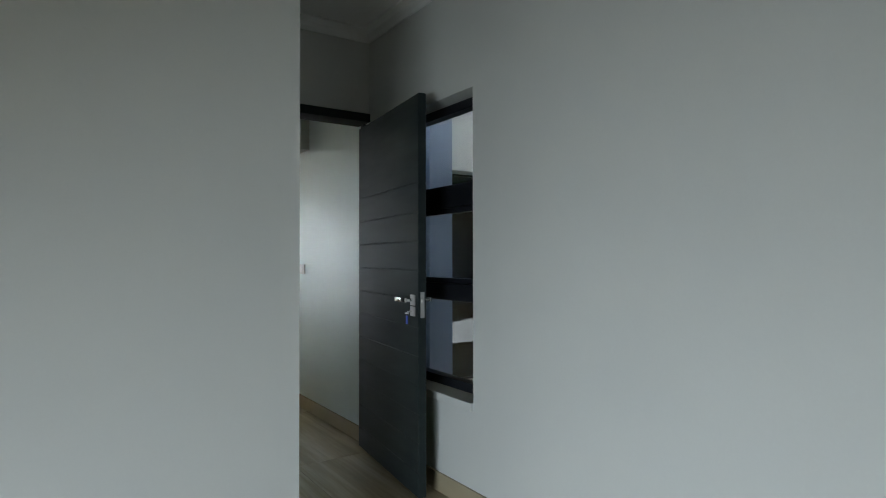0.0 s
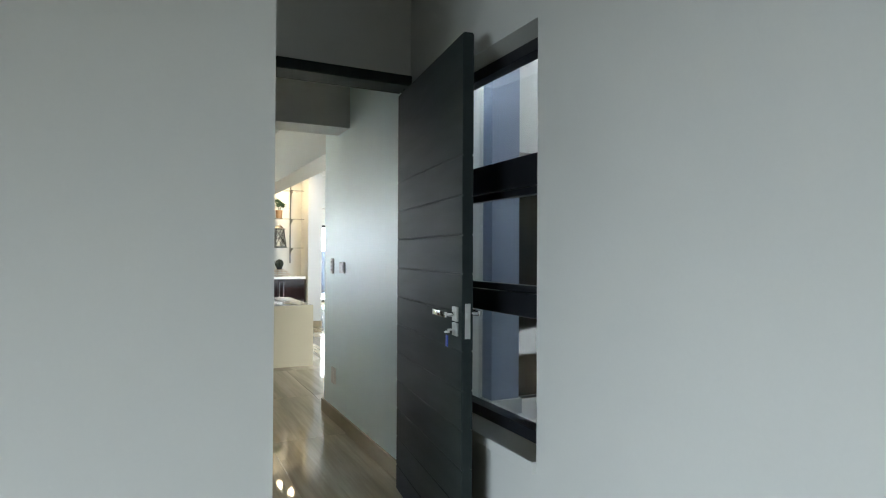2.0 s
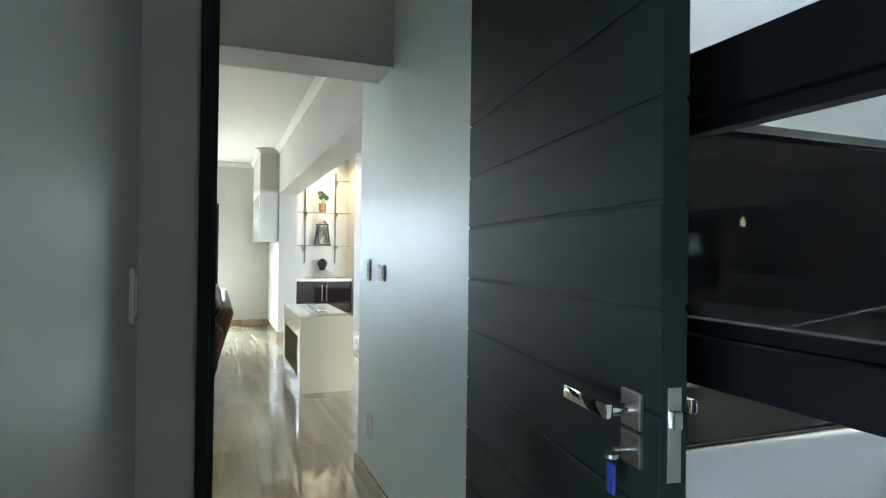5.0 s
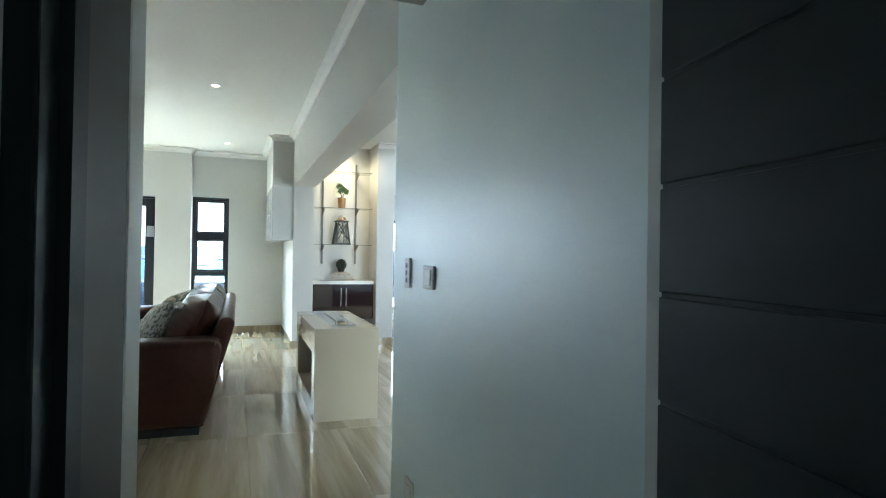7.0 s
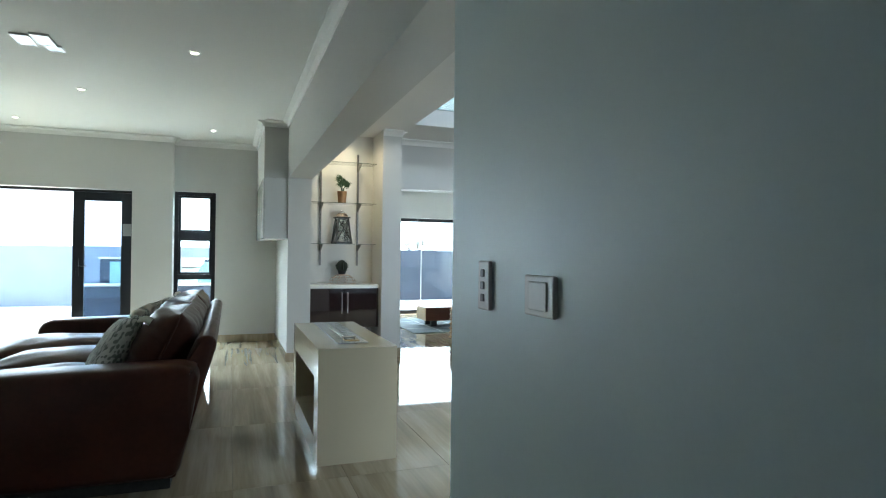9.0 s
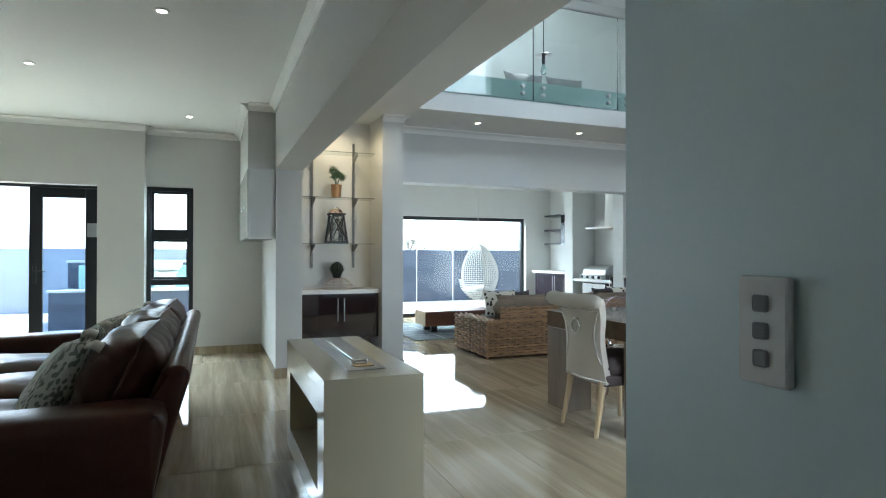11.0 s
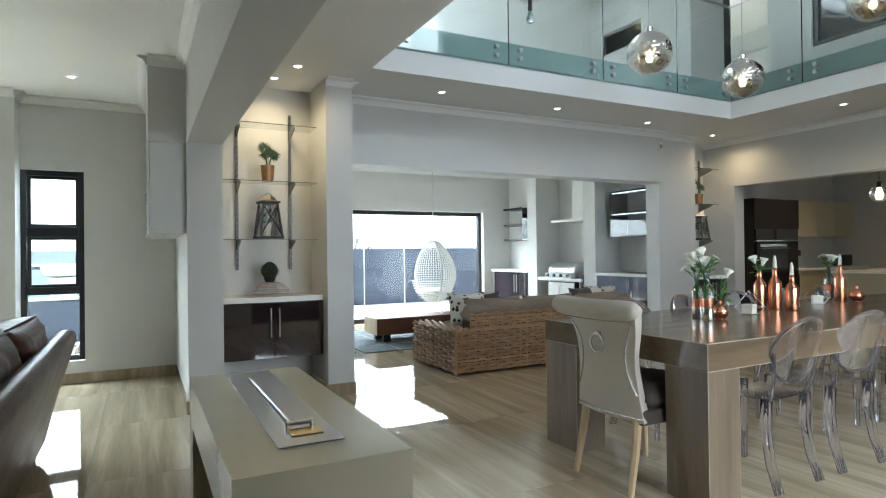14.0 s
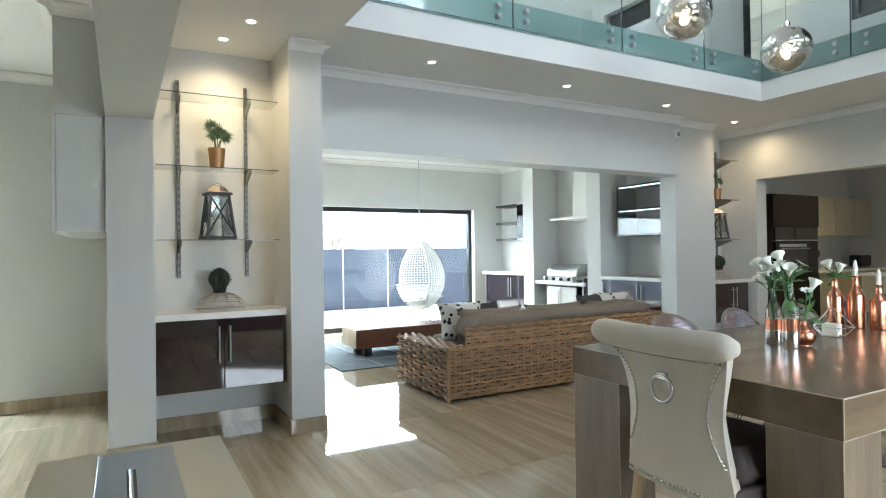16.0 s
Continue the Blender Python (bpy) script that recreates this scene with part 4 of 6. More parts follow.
def cushion(bm, sx, sy, sz, m, puff=0.5, n=10, pinch=0.12, fold=0.0):
    """A puffed rounded cushion of half sizes sx, sy, sz, in the pose m."""
    top, bot = {}, {}
    for i in range(n + 1):
        for j in range(n + 1):
            u, v = -1 + 2 * i / n, -1 + 2 * j / n
            e = (1 - abs(u) ** 3) * (1 - abs(v) ** 3)
            hgt = sz * (max(e, 0) ** puff)
            sh = 1 - pinch * (1 - u * u) * abs(v) ** 4
            sv = 1 - pinch * (1 - v * v) * abs(u) ** 4
            wr = 0.06 * sz * noise.noise((u * 2.3 + sx * 9, v * 2.3 + sy * 7, 3.1))
            if fold:
                edge = max(abs(u), abs(v)) ** 2
                wr += fold * (noise.noise((u * 1.6 + sy * 31 + m[1][3] * 3, v * 1.6, 8.7)) + edge * 0.9 * noise.noise((u * 7.0, v * 3.5 + m[1][3] * 5, 1.3)) - 0.5 * edge * abs(noise.noise((u * 3.0 + 4, v * 6.5 + m[1][3], 5.1))))
            top[i, j] = bm.verts.new(m @ Vector((u * sx * sv, v * sy * sh, hgt + wr)))
            bot[i, j] = top[i, j] if i in (0, n) or j in (0, n) else bm.verts.new(m @ Vector((u * sx * sv, v * sy * sh, -hgt + wr)))
    for i in range(n):
        for j in range(n):
            for d, fl in ((top, 0), (bot, 1)):
                q = [d[i, j], d[i + 1, j], d[i + 1, j + 1], d[i, j + 1]]
                try:
                    bm.faces.new(q[::-1] if fl else q)
                except ValueError:
                    pass
    return bm


def soft_block(bm, prof, y0, y1, bevel=0.03):
    """A block from an x-z outline drawn out along y."""
    a = [bm.verts.new((x, y0, z)) for x, z in prof]
    b = [bm.verts.new((x, y1, z)) for x, z in prof]
    k = len(prof)
    fs = [bm.faces.new(a), bm.faces.new(b[::-1])] + [bm.faces.new((a[i], b[i], b[(i + 1) % k], a[(i + 1) % k])) for i in range(k)]
    if bevel:
        bmesh.ops.bevel(bm, geom=list({e for f in fs for e in f.edges}), offset=bevel, segments=3, affect="EDGES", profile=0.5)
    return bm


def leather_sofa():
    ob = thing("leather_sofa", "brown leather three-seat sofa with loose back cushions", "sofa", pose(0, 0, 0))
    Y0, Y1 = 7.07, 10.12
    part("base", soft_block(B(), [(-0.15, 0.05), (1.02, 0.05), (1.03, 0.30), (-0.15, 0.30)], Y0 + 0.05, Y1 - 0.05, 0.02), LEATHER, ob, smooth=True)
    part("back_frame", soft_block(B(), [(0.86, 0.28), (1.03, 0.06), (1.10, 0.35), (1.215, 0.735), (1.17, 0.775), (1.10, 0.76), (0.95, 0.40)], Y0 + 0.24, Y1 - 0.02, 0.034), LEATHER, ob, smooth=True)
    for y0, y1 in ((Y0, Y0 + 0.30), (Y1 - 0.28, Y1)):
        part("arm", soft_block(B(), [(-0.32, 0.06), (1.03, 0.06), (1.08, 0.30), (1.13, 0.60), (1.06, 0.645), (-0.25, 0.62), (-0.33, 0.55)], y0, y1, 0.055), LEATHER, ob, smooth=True)
    part("plinth", boxes((-0.1, 0.99, Y0 + 0.06, Y1 - 0.06, 0.0, 0.055)), LANTERN, ob, "dark plinth")
    w = (Y1 - Y0 - 0.58) / 3
    for k in range(3):
        yc = Y0 + 0.30 + w * (k + 0.5)
        front = -0.55 if k == 2 else -0.30
        part("seat_cushion", cushion(B(), (0.88 - front) / 2, w / 2 - 0.004, 0.165, pose((0.88 + front) / 2, yc, 0.375), 0.40, 24, 0.05, 0.02), LEATHER, ob, smooth="all")
        bc = part("back_cushion", cushion(B(), 0.275, w / 2 + 0.012, 0.175, pose(0.90, yc, 0.64, 0, -64, 0), 0.52, 30, 0.05, 0.030), LEATHER, ob, smooth="all")
        rim = [(0.268 * a, (w / 2 + 0.006) * b) for a, b in [(-1 + 2 * q / 10, -1) for q in range(10)] + [(1, -1 + 2 * q / 10) for q in range(10)] + [(1 - 2 * q / 10, 1) for q in range(10)] + [(-1, 1 - 2 * q / 10) for q in range(10)]]
        part("piping", tube(B(), [pose(0.90, yc, 0.64, 0, -64, 0) @ Vector((a, b, 0.006 * math.sin(9 * a + 5 * b))) for a, b in rim], 0.007, 6, True), LEATHER, bc, "stitched leather seam", "all")
    return ob


leather_sofa()
for x, y, rz, rx in ((0.62, 7.72, 12, 8), (0.62, 8.62, -8, -6), (0.70, 9.5, 6, 5)):
    p = thing("scatter_cushion", "grey-green patterned linen scatter cushion on the sofa", "cushion", pose(x, y, 0.65, 0, -58, rz))
    part("cover", cushion(B(), 0.235, 0.235, 0.085, pose(0, 0, 0, 0, 0, rx), 0.5), LINEN, p, smooth="all")
    for q in (-1, 1):
        part("tassel", tube(B(), [(0.215, 0.215 * q, 0), (0.235, 0.235 * q, -0.004), (0.25, 0.245 * q, -0.02), (0.25, 0.25 * q, -0.055)], [0.006, 0.015, 0.02, 0.026], 10), CANDLE, p, "cream tassel", True)

# ---- dining table ----
TIMBER = mat("grey_stained_timber", (0.128, 0.092, 0.056), 0.22, dark=0.30, scale=1.6, bump=0.14, fine=18, stretch=(0.5, 7, 7), rvar=0.10)
TIMBERV = mat("grey_stained_timber_upright", (0.160, 0.120, 0.080), 0.36, dark=0.34, scale=1.6, bump=0.14, fine=18, stretch=(7, 7, 0.5), rvar=0.08)
WORN = mat("worn_timber_edge", (0.36, 0.30, 0.23), 0.45, dark=0.4, scale=9, fine=60)


def worn_edges(ob):
    """Pale worn arrises on the bevels of a timber block."""
    ob.data.materials.append(WORN)
    for f in ob.data.polygons:
        if max(abs(c) for c in f.normal) < 0.98:
            f.material_index = 1


tbl = thing("dining_table", "long grey-brown timber dining table with block legs", "table", pose(3.902, 7.575, 0))
LT, WT = 4.25, 1.228
part("tabletop", boxes((0.0, LT, 0.0, WT, 0.652, 0.781), bevel=0.0012), TIMBER, tbl)
# worn outer arrises of the top
for r in ((-0.0015, LT + 0.0015, -0.0015, 0.0025, 0.7785, 0.7825), (-0.0015, 0.0025, 0.0025, WT, 0.7785, 0.7825), (-0.0015, 0.002, -0.0015, 0.002, 0.652, 0.7785), (-0.001, LT, -0.001, 0.0015, 0.650, 0.653)):
    part("worn_edge", boxes(r), WORN, tbl, "pale worn edge")
for x in (0.0, LT - 0.225):
    for y0, y1 in ((0.0, 0.255), (WT - 0.30, WT)):
        worn_edges(part("leg", boxes((x + 0.002, x + 0.225, y0 + 0.002, y1 - 0.002, 0.0, 0.650), bevel=0.0028), TIMBERV, tbl))

# ---- upholstered head chair ----
FABRIC = mat("beige_velvet", (0.47, 0.43, 0.36), 0.75, dark=0.06, scale=5, bump=0.06, fine=260)
SEATF = mat("brown_velvet", (0.060, 0.045, 0.040), 0.7, dark=0.2, scale=6, bump=0.08, fine=200)
OAK = mat("pale_oak", (0.46, 0.34, 0.20), 0.45, dark=0.15, scale=3, bump=0.08, fine=40, stretch=(8, 8, 0.8))

STUD = mat("aged_nickel", (0.42, 0.41, 0.39), 0.25, 1.0, dark=0.1, scale=30)


def head_chair():
    ob = thing("dining_chair", "beige upholstered scroll-back chair with studs and ring", "chair", pose(3.72, 8.085, 0))
    # local x runs to the table; the back's outer side faces -x
    n, mz = 18, 22

    def shape(f):
        """Half width, outer x and thickness at height fraction f."""
        z = 0.36 + 0.575 * f
        hw = 0.192 + 0.050 * (1 - f) ** 2 + 0.095 * max(0, (f - 0.40) / 0.60) ** 1.9
        x = 0.012 - 0.018 * f - 0.068 * max(0, (f - 0.65) / 0.35) ** 2 + 0.012 * (1 - f) ** 3
        return z, hw, x

    bm = B()
    rows = []
    for j in range(mz + 1):
        z, hw, x = shape(j / mz)
        ring = []
        for i in range(n + 1):
            u = -1 + 2 * i / n
            ring.append(bm.verts.new((x + 0.035 * u * u * (1 - 0.3 * j / mz) - 0.004, u * hw, z)))
        for i in range(n, -1, -1):
            u = -1 + 2 * i / n
            ring.append(bm.verts.new((x + 0.035 * u * u + 0.072 - 0.02 * u * u, u * hw * (0.84 + 0.10 * abs(2 * j / mz - 1)), z + 0.01)))
        rows.append(ring)
    for a, b in zip(rows, rows[1:]):
        for i in range(len(a)):
            bm.faces.new((a[i], a[(i + 1) % len(a)], b[(i + 1) % len(a)], b[i]))
    for r, flip in ((rows[0], 1), (rows[-1], -1)):
        for i in range(n):
            bm.faces.new((r[i], r[i + 1], r[2 * n - i], r[2 * n + 1 - i])[::flip])
    part("backrest", bm, FABRIC, ob, smooth=True)
    z, hw, x = shape(1.0)
    roll = [(x - 0.004 + 0.034 * u * u, u * (hw + 0.030), z - 0.012 + 0.006 * u * u) for u in [-1 + 2 * k / 20 for k in range(21)]]
    part("scroll_top", tube(B(), roll, [0.022, 0.042, 0.049] + [0.051] * 15 + [0.049, 0.042, 0.022], 18), FABRIC, ob, "rolled top of the back", "all")
    part("seat", cushion(B(), 0.25, 0.245, 0.085, pose(0.33, 0, 0.46), 0.25), SEATF, ob, "dark brown padded seat", "all")
    part("seat_frame", boxes((0.05, 0.56, -0.235, 0.235, 0.345, 0.42), bevel=0.012), SEATF, ob)
    for s in (-1, 1):
        part("leg", tube(B(), [(0.065, s * 0.185, 0.40), (0.04, s * 0.195, 0.22), (-0.005, s * 0.205, 0.0)], [0.026, 0.022, 0.015], 8), OAK, ob, "pale oak leg", True)
        part("leg", tube(B(), [(0.50, s * 0.19, 0.36), (0.505, s * 0.19, 0.0)], [0.023, 0.015], 8), OAK, ob, "pale oak leg", True)
    studs = []
    for s in (-1, 1):
        for k in range(30):
            f = 0.24 + 0.63 * k / 29
            zz, hh, xx = shape(f)
            u = 0.95 - 0.20 * math.sin(math.pi * (f - 0.24) / 0.63) ** 0.9
            studs.append((xx + 0.035 * u * u * (1 - 0.3 * f) - 0.005, s * u * hh, zz))
    for f, count in ((0.875, 33), (0.035, 28)):
        for k in range(count):
            u = -0.96 + 1.92 * k / (count - 1)
            zz, hh, xx = shape(f)
            studs.append((xx + 0.035 * u * u * (1 - 0.3 * f) - 0.005, u * hh, zz))
    sm = mesh(lathe(B(), [(0.0062, -0.001), (0.0048, 0.004), (0.0, 0.006)], 8), "stud", STUD, True)
    for q in studs:
        o = new("stud", sm)
        o.parent = ob
        o.matrix_basis = pose(*q, 0, -90, 0)
    zz, hh, xx = shape(0.74)
    ring = part("pull_ring", tube(B(), [(xx - 0.022, 0.048 * math.sin(a), zz - 0.045 + 0.048 * math.cos(a)) for a in [2 * math.pi * k / 28 for k in range(28)]], 0.0065, 8, True), STUD, ob, "nickel pull ring", "all")
    part("ring_mount", boxes((-0.014, 0.004, -0.02, 0.02, -0.012, 0.014), bevel=0.004), STUD, ring, "", False, pose(xx - 0.012, 0, zz))


head_chair()

# ---- clear chairs ----
ACRYL = clear("clear_acrylic", (0.945, 0.932, 0.985), 0.0, 1.20)
ACRYL.node_tree.nodes["Principled BSDF"].inputs["Transmission Weight"].default_value = 0.99
ACRYL.node_tree.nodes["Principled BSDF"].inputs["Specular IOR Level"].default_value = 0.8


def ghost_chair():
    """A clear moulded chair; local +y is the way it faces."""
    ob = thing("clear_chair", "transparent moulded acrylic dining chair with oval back", "chair", None, "clear chairs round the table")
    seat = B()
    n = 12
    g = {}
    for i in range(n + 1):
        for j in range(n + 1):
            u, v = -1 + 2 * i / n, -1 + 2 * j / n
            w = 0.19 + 0.03 * (v + 1) / 2
            g[i, j] = seat.verts.new((u * w * (1 - 0.12 * v ** 6), v * 0.205, 0.455 - 0.012 * (1 - u * u) * (1 - v * v)))
    for i in range(n):
        for j in range(n):
            seat.faces.new((g[i, j], g[i + 1, j], g[i + 1, j + 1], g[i, j + 1]))
    bmesh.ops.solidify(seat, geom=seat.faces[:], thickness=0.014)
    part("seat", seat, ACRYL, ob, smooth="all")
    bk = B()
    rows = []
    for j in range(15):
        f = j / 14
        z = 0.53 + 0.34 * f
        hw = 0.205 * math.sqrt(max(0.0, 1 - (2 * f - 1) ** 2 * 0.98)) + 0.004
        rows.append([bk.verts.new((-hw + 2 * hw * i / 12, -0.225 - 0.09 * f + 0.05 * ((2 * i / 12 - 1) * hw / 0.21) ** 2, z)) for i in range(13)])
    for a, b in zip(rows, rows[1:]):
        for i in range(12):
            bk.faces.new((a[i], a[i + 1], b[i + 1], b[i]))
    bmesh.ops.solidify(bk, geom=bk.faces[:], thickness=0.009)
    part("backrest", bk, ACRYL, ob, smooth="all")
    rim = []
    for k in range(36):
        a = 2 * math.pi * k / 36
        x, f = 0.207 * math.sin(a), 0.5 + 0.5 * math.cos(a)
        rim.append((x, -0.225 - 0.09 * f + 0.05 * (x / 0.21) ** 2, 0.53 + 0.34 * f))
    part("rim", tube(B(), rim, 0.011, 8, True), ACRYL, ob, smooth="all")
    for s in (-1, 1):
        part("stay", tube(B(), [(s * 0.16, -0.19, 0.45), (s * 0.175, -0.215, 0.56), (s * 0.20, -0.235, 0.70)], 0.014, 8), ACRYL, ob, smooth="all")
        part("arm", tube(B(), [(s * 0.205, -0.23, 0.70), (s * 0.25, -0.12, 0.665), (s * 0.25, 0.04, 0.64), (s * 0.215, 0.10, 0.55), (s * 0.19, 0.11, 0.45)], 0.012, 8), ACRYL, ob, smooth="all")
        for d in (-0.017, 0.017):
            part("leg", tube(B(), [(s * 0.17 + d, -0.18, 0.46), (s * 0.172 + d, -0.175, 0.30), (s * 0.175 + d, -0.20, 0.14), (s * 0.18 + d, -0.245, 0.0)], [0.020, 0.019, 0.016, 0.013], 8), ACRYL, ob, smooth="all")
        part("leg", tube(B(), [(s * 0.19, 0.18, 0.46), (s * 0.19, 0.185, 0.0)], [0.024, 0.016], 8), ACRYL, ob, smooth="all")
    for o in ob.children:
        o.visible_shadow = False
    return ob


near = ghost_chair()
near.matrix_basis = pose(4.545, 7.80, 0, 0, 0, 2)
for k, (dx, dy, rz) in enumerate(((0.595, 0.0, -3), (1.21, 0.02, 1), (1.80, 0.0, -2), (2.42, 0.01, 3), (3.02, 0.0, 0))):
    copy_thing(near, pose(4.545 + dx, 7.80 + dy, 0, 0, 0, rz))
for k, (x, rz) in enumerate(((4.70, 178), (5.32, 183), (5.93, 179), (6.54, 181), (7.15, 177))):
    copy_thing(near, pose(x, 8.62, 0, 0, 0, rz))

# ---- on the table ----
BOTTLE = clear("bottle_glass", (0.82, 0.95, 0.935))
PETAL = mat("white_petal", (0.80, 0.80, 0.70), 0.5, dark=0.05)
STEM = mat("green_stem", (0.08, 0.17, 0.05), 0.5, dark=0.25, scale=30)


def bottle_profile(r, h, neck=0.3):
    return [(r * 0.96, 0), (r, 0.006), (r, h * (0.92 - neck)), (r * 0.86, h * (0.98 - neck)), (r * 0.42, h * (1.08 - neck)), (r * 0.36, h * 0.96), (r * 0.42, h), (r * 0.30, h), (r * 0.28, h * (1.08 - neck)), (0.0, h * (1.0 - neck))]


def copper_bottle(x, y, r=0.042, h=0.29, candle=True):
    ob = thing("copper_bottle", "copper bottle holding a white candle stub", "bottle", pose(x, y, 0.782), "copper bottles on the table")
    part("body", lathe(B(), bottle_profile(r, h), 24), COPPER, ob, smooth=True)
    if candle:
        part("candle", lathe(B(), [(0.013, h - 0.01), (0.012, h + 0.055), (0.005, h + 0.09), (0.0, h + 0.09)], 12), CANDLE, ob, "white tapered candle", True)
    return ob


def dipped_vase(x, y, r=0.037, h=0.30):
    ob = thing("glass_vase", "clear glass bottle vase dipped in copper and silver", "vase", pose(x, y, 0.782), "dipped vases on the table")
    part("glass", lathe(B(), bottle_profile(r, h), 24), BOTTLE, ob, smooth=True)
    part("silver_dip", lathe(B(), [(r * 0.96, -0.0002), (r + 0.0009, 0.006), (r + 0.0009, h * 0.27)], 24), CHROME, ob, "silvered foot", True)
    part("copper_dip", lathe(B(), [(r + 0.0009, h * 0.271), (r + 0.0009, h * 0.46)], 24), COPPER, ob, "copper band", True)
    return ob


def ball_vase(x, y, r=0.05):
    ob = thing("ball_vase", "small round copper bud vase", "vase", pose(x, y, 0.782), "bud vases on the table")
    part("body", lathe(B(), [(r * 0.5, 0.0)] + [(r * math.sin(math.pi * (0.16 + 0.74 * k / 12)), r * 0.88 - r * math.cos(math.pi * (0.16 + 0.74 * k / 12))) for k in range(13)] + [(r * 0.24, r * 2.15), (r * 0.30, r * 2.3), (r * 0.2, r * 2.3), (0.0, r * 2.0)], 24), COPPER, ob, smooth="all")
    return ob


def bouquet(x, y, z, seed, n=8, spread=0.09, hgt=0.19):
    ob = thing("flower_bunch", "white lilies and daisies with green leaves in a vase", "flowers", pose(x, y, z), "white flowers on the table")
    rnd = random.Random(seed)
    for k in range(n):
        a, r = rnd.uniform(0, 6.28), spread * math.sqrt(rnd.uniform(0.05, 1))
        tip = Vector((r * math.cos(a), r * math.sin(a), hgt * rnd.uniform(0.45, 1.0)))
        part("stem", tube(B(), [(0, 0, -0.16), (tip.x * 0.2, tip.y * 0.2, 0.0), tip], 0.0025, 5), STEM, ob)
        bm = B()
        d = Vector((tip.x, tip.y, 0.09)).normalized()
        q = d.to_track_quat("Z", "Y").to_matrix()
        if k % 2:
            prof = [(0.004, -0.015), (0.011, 0.0), (0.017, 0.02), (0.032, 0.042), (0.030, 0.043), (0.012, 0.02), (0.0, 0.004)]
            lathe(bm, prof, 12)
        else:
            for p in range(9):
                b = 2 * math.pi * p / 9
                c, s = math.cos(b), math.sin(b)
                v = [bm.verts.new((c * u - s * w, s * u + c * w, h)) for u, w, h in ((0.004, 0, 0), (0.018, -0.007, 0.008), (0.034, 0, 0.006), (0.018, 0.007, 0.008))]
                bm.faces.new(v)
        bm.transform(Matrix.Translation(tip) @ q.to_4x4())
        part("flower", bm, PETAL, ob, "white bloom", "all")
    leaves = B()
    for k in range(14):
        a, e, L = rnd.uniform(0, 6.28), rnd.uniform(-0.5, 0.9), rnd.uniform(0.05, 0.09)
        d = Vector((math.cos(a) * math.cos(e), math.sin(a) * math.cos(e), math.sin(e)))
        s = d.cross(Vector((0, 0, 1))).normalized() * 0.016
        p = Vector((0, 0, rnd.uniform(0.0, hgt * 0.5))) + d * 0.02
        v = [leaves.verts.new(q) for q in (p, p + d * L * 0.5 + s, p + d * L, p + d * L * 0.5 - s, p + d * L * 0.5 + Vector((0, 0, 0.01)))]
        for f in ((0, 1, 4), (1, 2, 4), (2, 3, 4), (3, 0, 4)):
            leaves.faces.new([v[i] for i in f])
    part("leaves", leaves, STEM, ob, "green leaves")
    return ob


def geo_holder(x, y, rz=0):
    ob = thing("candle_holder", "geometric wire candle holder with a white cube candle", "candle holder", pose(x, y, 0.782, 0, 0, rz), "wire candle holders")
    R, H = 0.10, 0.155
    base = [Vector((R * math.cos(a), R * math.sin(a), 0.05)) for a in [2 * math.pi * k / 5 for k in range(5)]]
    foot = [Vector((R * 0.55 * math.cos(a), R * 0.55 * math.sin(a), 0.003)) for a in [2 * math.pi * k / 5 for k in range(5)]]
    for k in range(5):
        part("wire", tube(B(), [base[k], Vector((0, 0, H))], 0.0016, 5), STEEL, ob)
        part("wire", tube(B(), [base[k], base[(k + 1) % 5]], 0.0022, 5), STEEL, ob)
        part("wire", tube(B(), [base[k], foot[k]], 0.0022, 5), STEEL, ob)
        part("wire", tube(B(), [foot[k], foot[(k + 1) % 5]], 0.0022, 5), STEEL, ob)
    part("candle", boxes((-0.036, 0.036, -0.036, 0.036, 0.004, 0.065), bevel=0.004), CANDLE, ob, "white cube candle")
    return ob


dipped_vase(4.69, 8.20), dipped_vase(4.735, 8.31, 0.036, 0.27), ball_vase(4.83, 8.22)
bouquet(4.70, 8.22, 1.07, 3, 7, 0.085, 0.125), bouquet(4.735, 8.31, 1.04, 7, 6, 0.09, 0.115), bouquet(4.835, 8.22, 0.90, 5, 2, 0.05, 0.16)
geo_holder(5.24, 8.31, 10), geo_holder(6.34, 8.50, 40)
copper_bottle(5.66, 8.40, 0.045, 0.30), copper_bottle(5.70, 8.30, 0.045, 0.25), copper_bottle(5.62, 8.49, 0.042, 0.28, False)
bouquet(5.62, 8.49, 1.05, 11, 4, 0.06, 0.10)
copper_bottle(6.75, 8.55, 0.045, 0.30), dipped_vase(6.82, 8.68, 0.04, 0.28), ball_vase(6.80, 8.45, 0.055)
bouquet(6.82, 8.68, 1.05, 13, 6, 0.07, 0.12)

# ---- pendants over the void ----


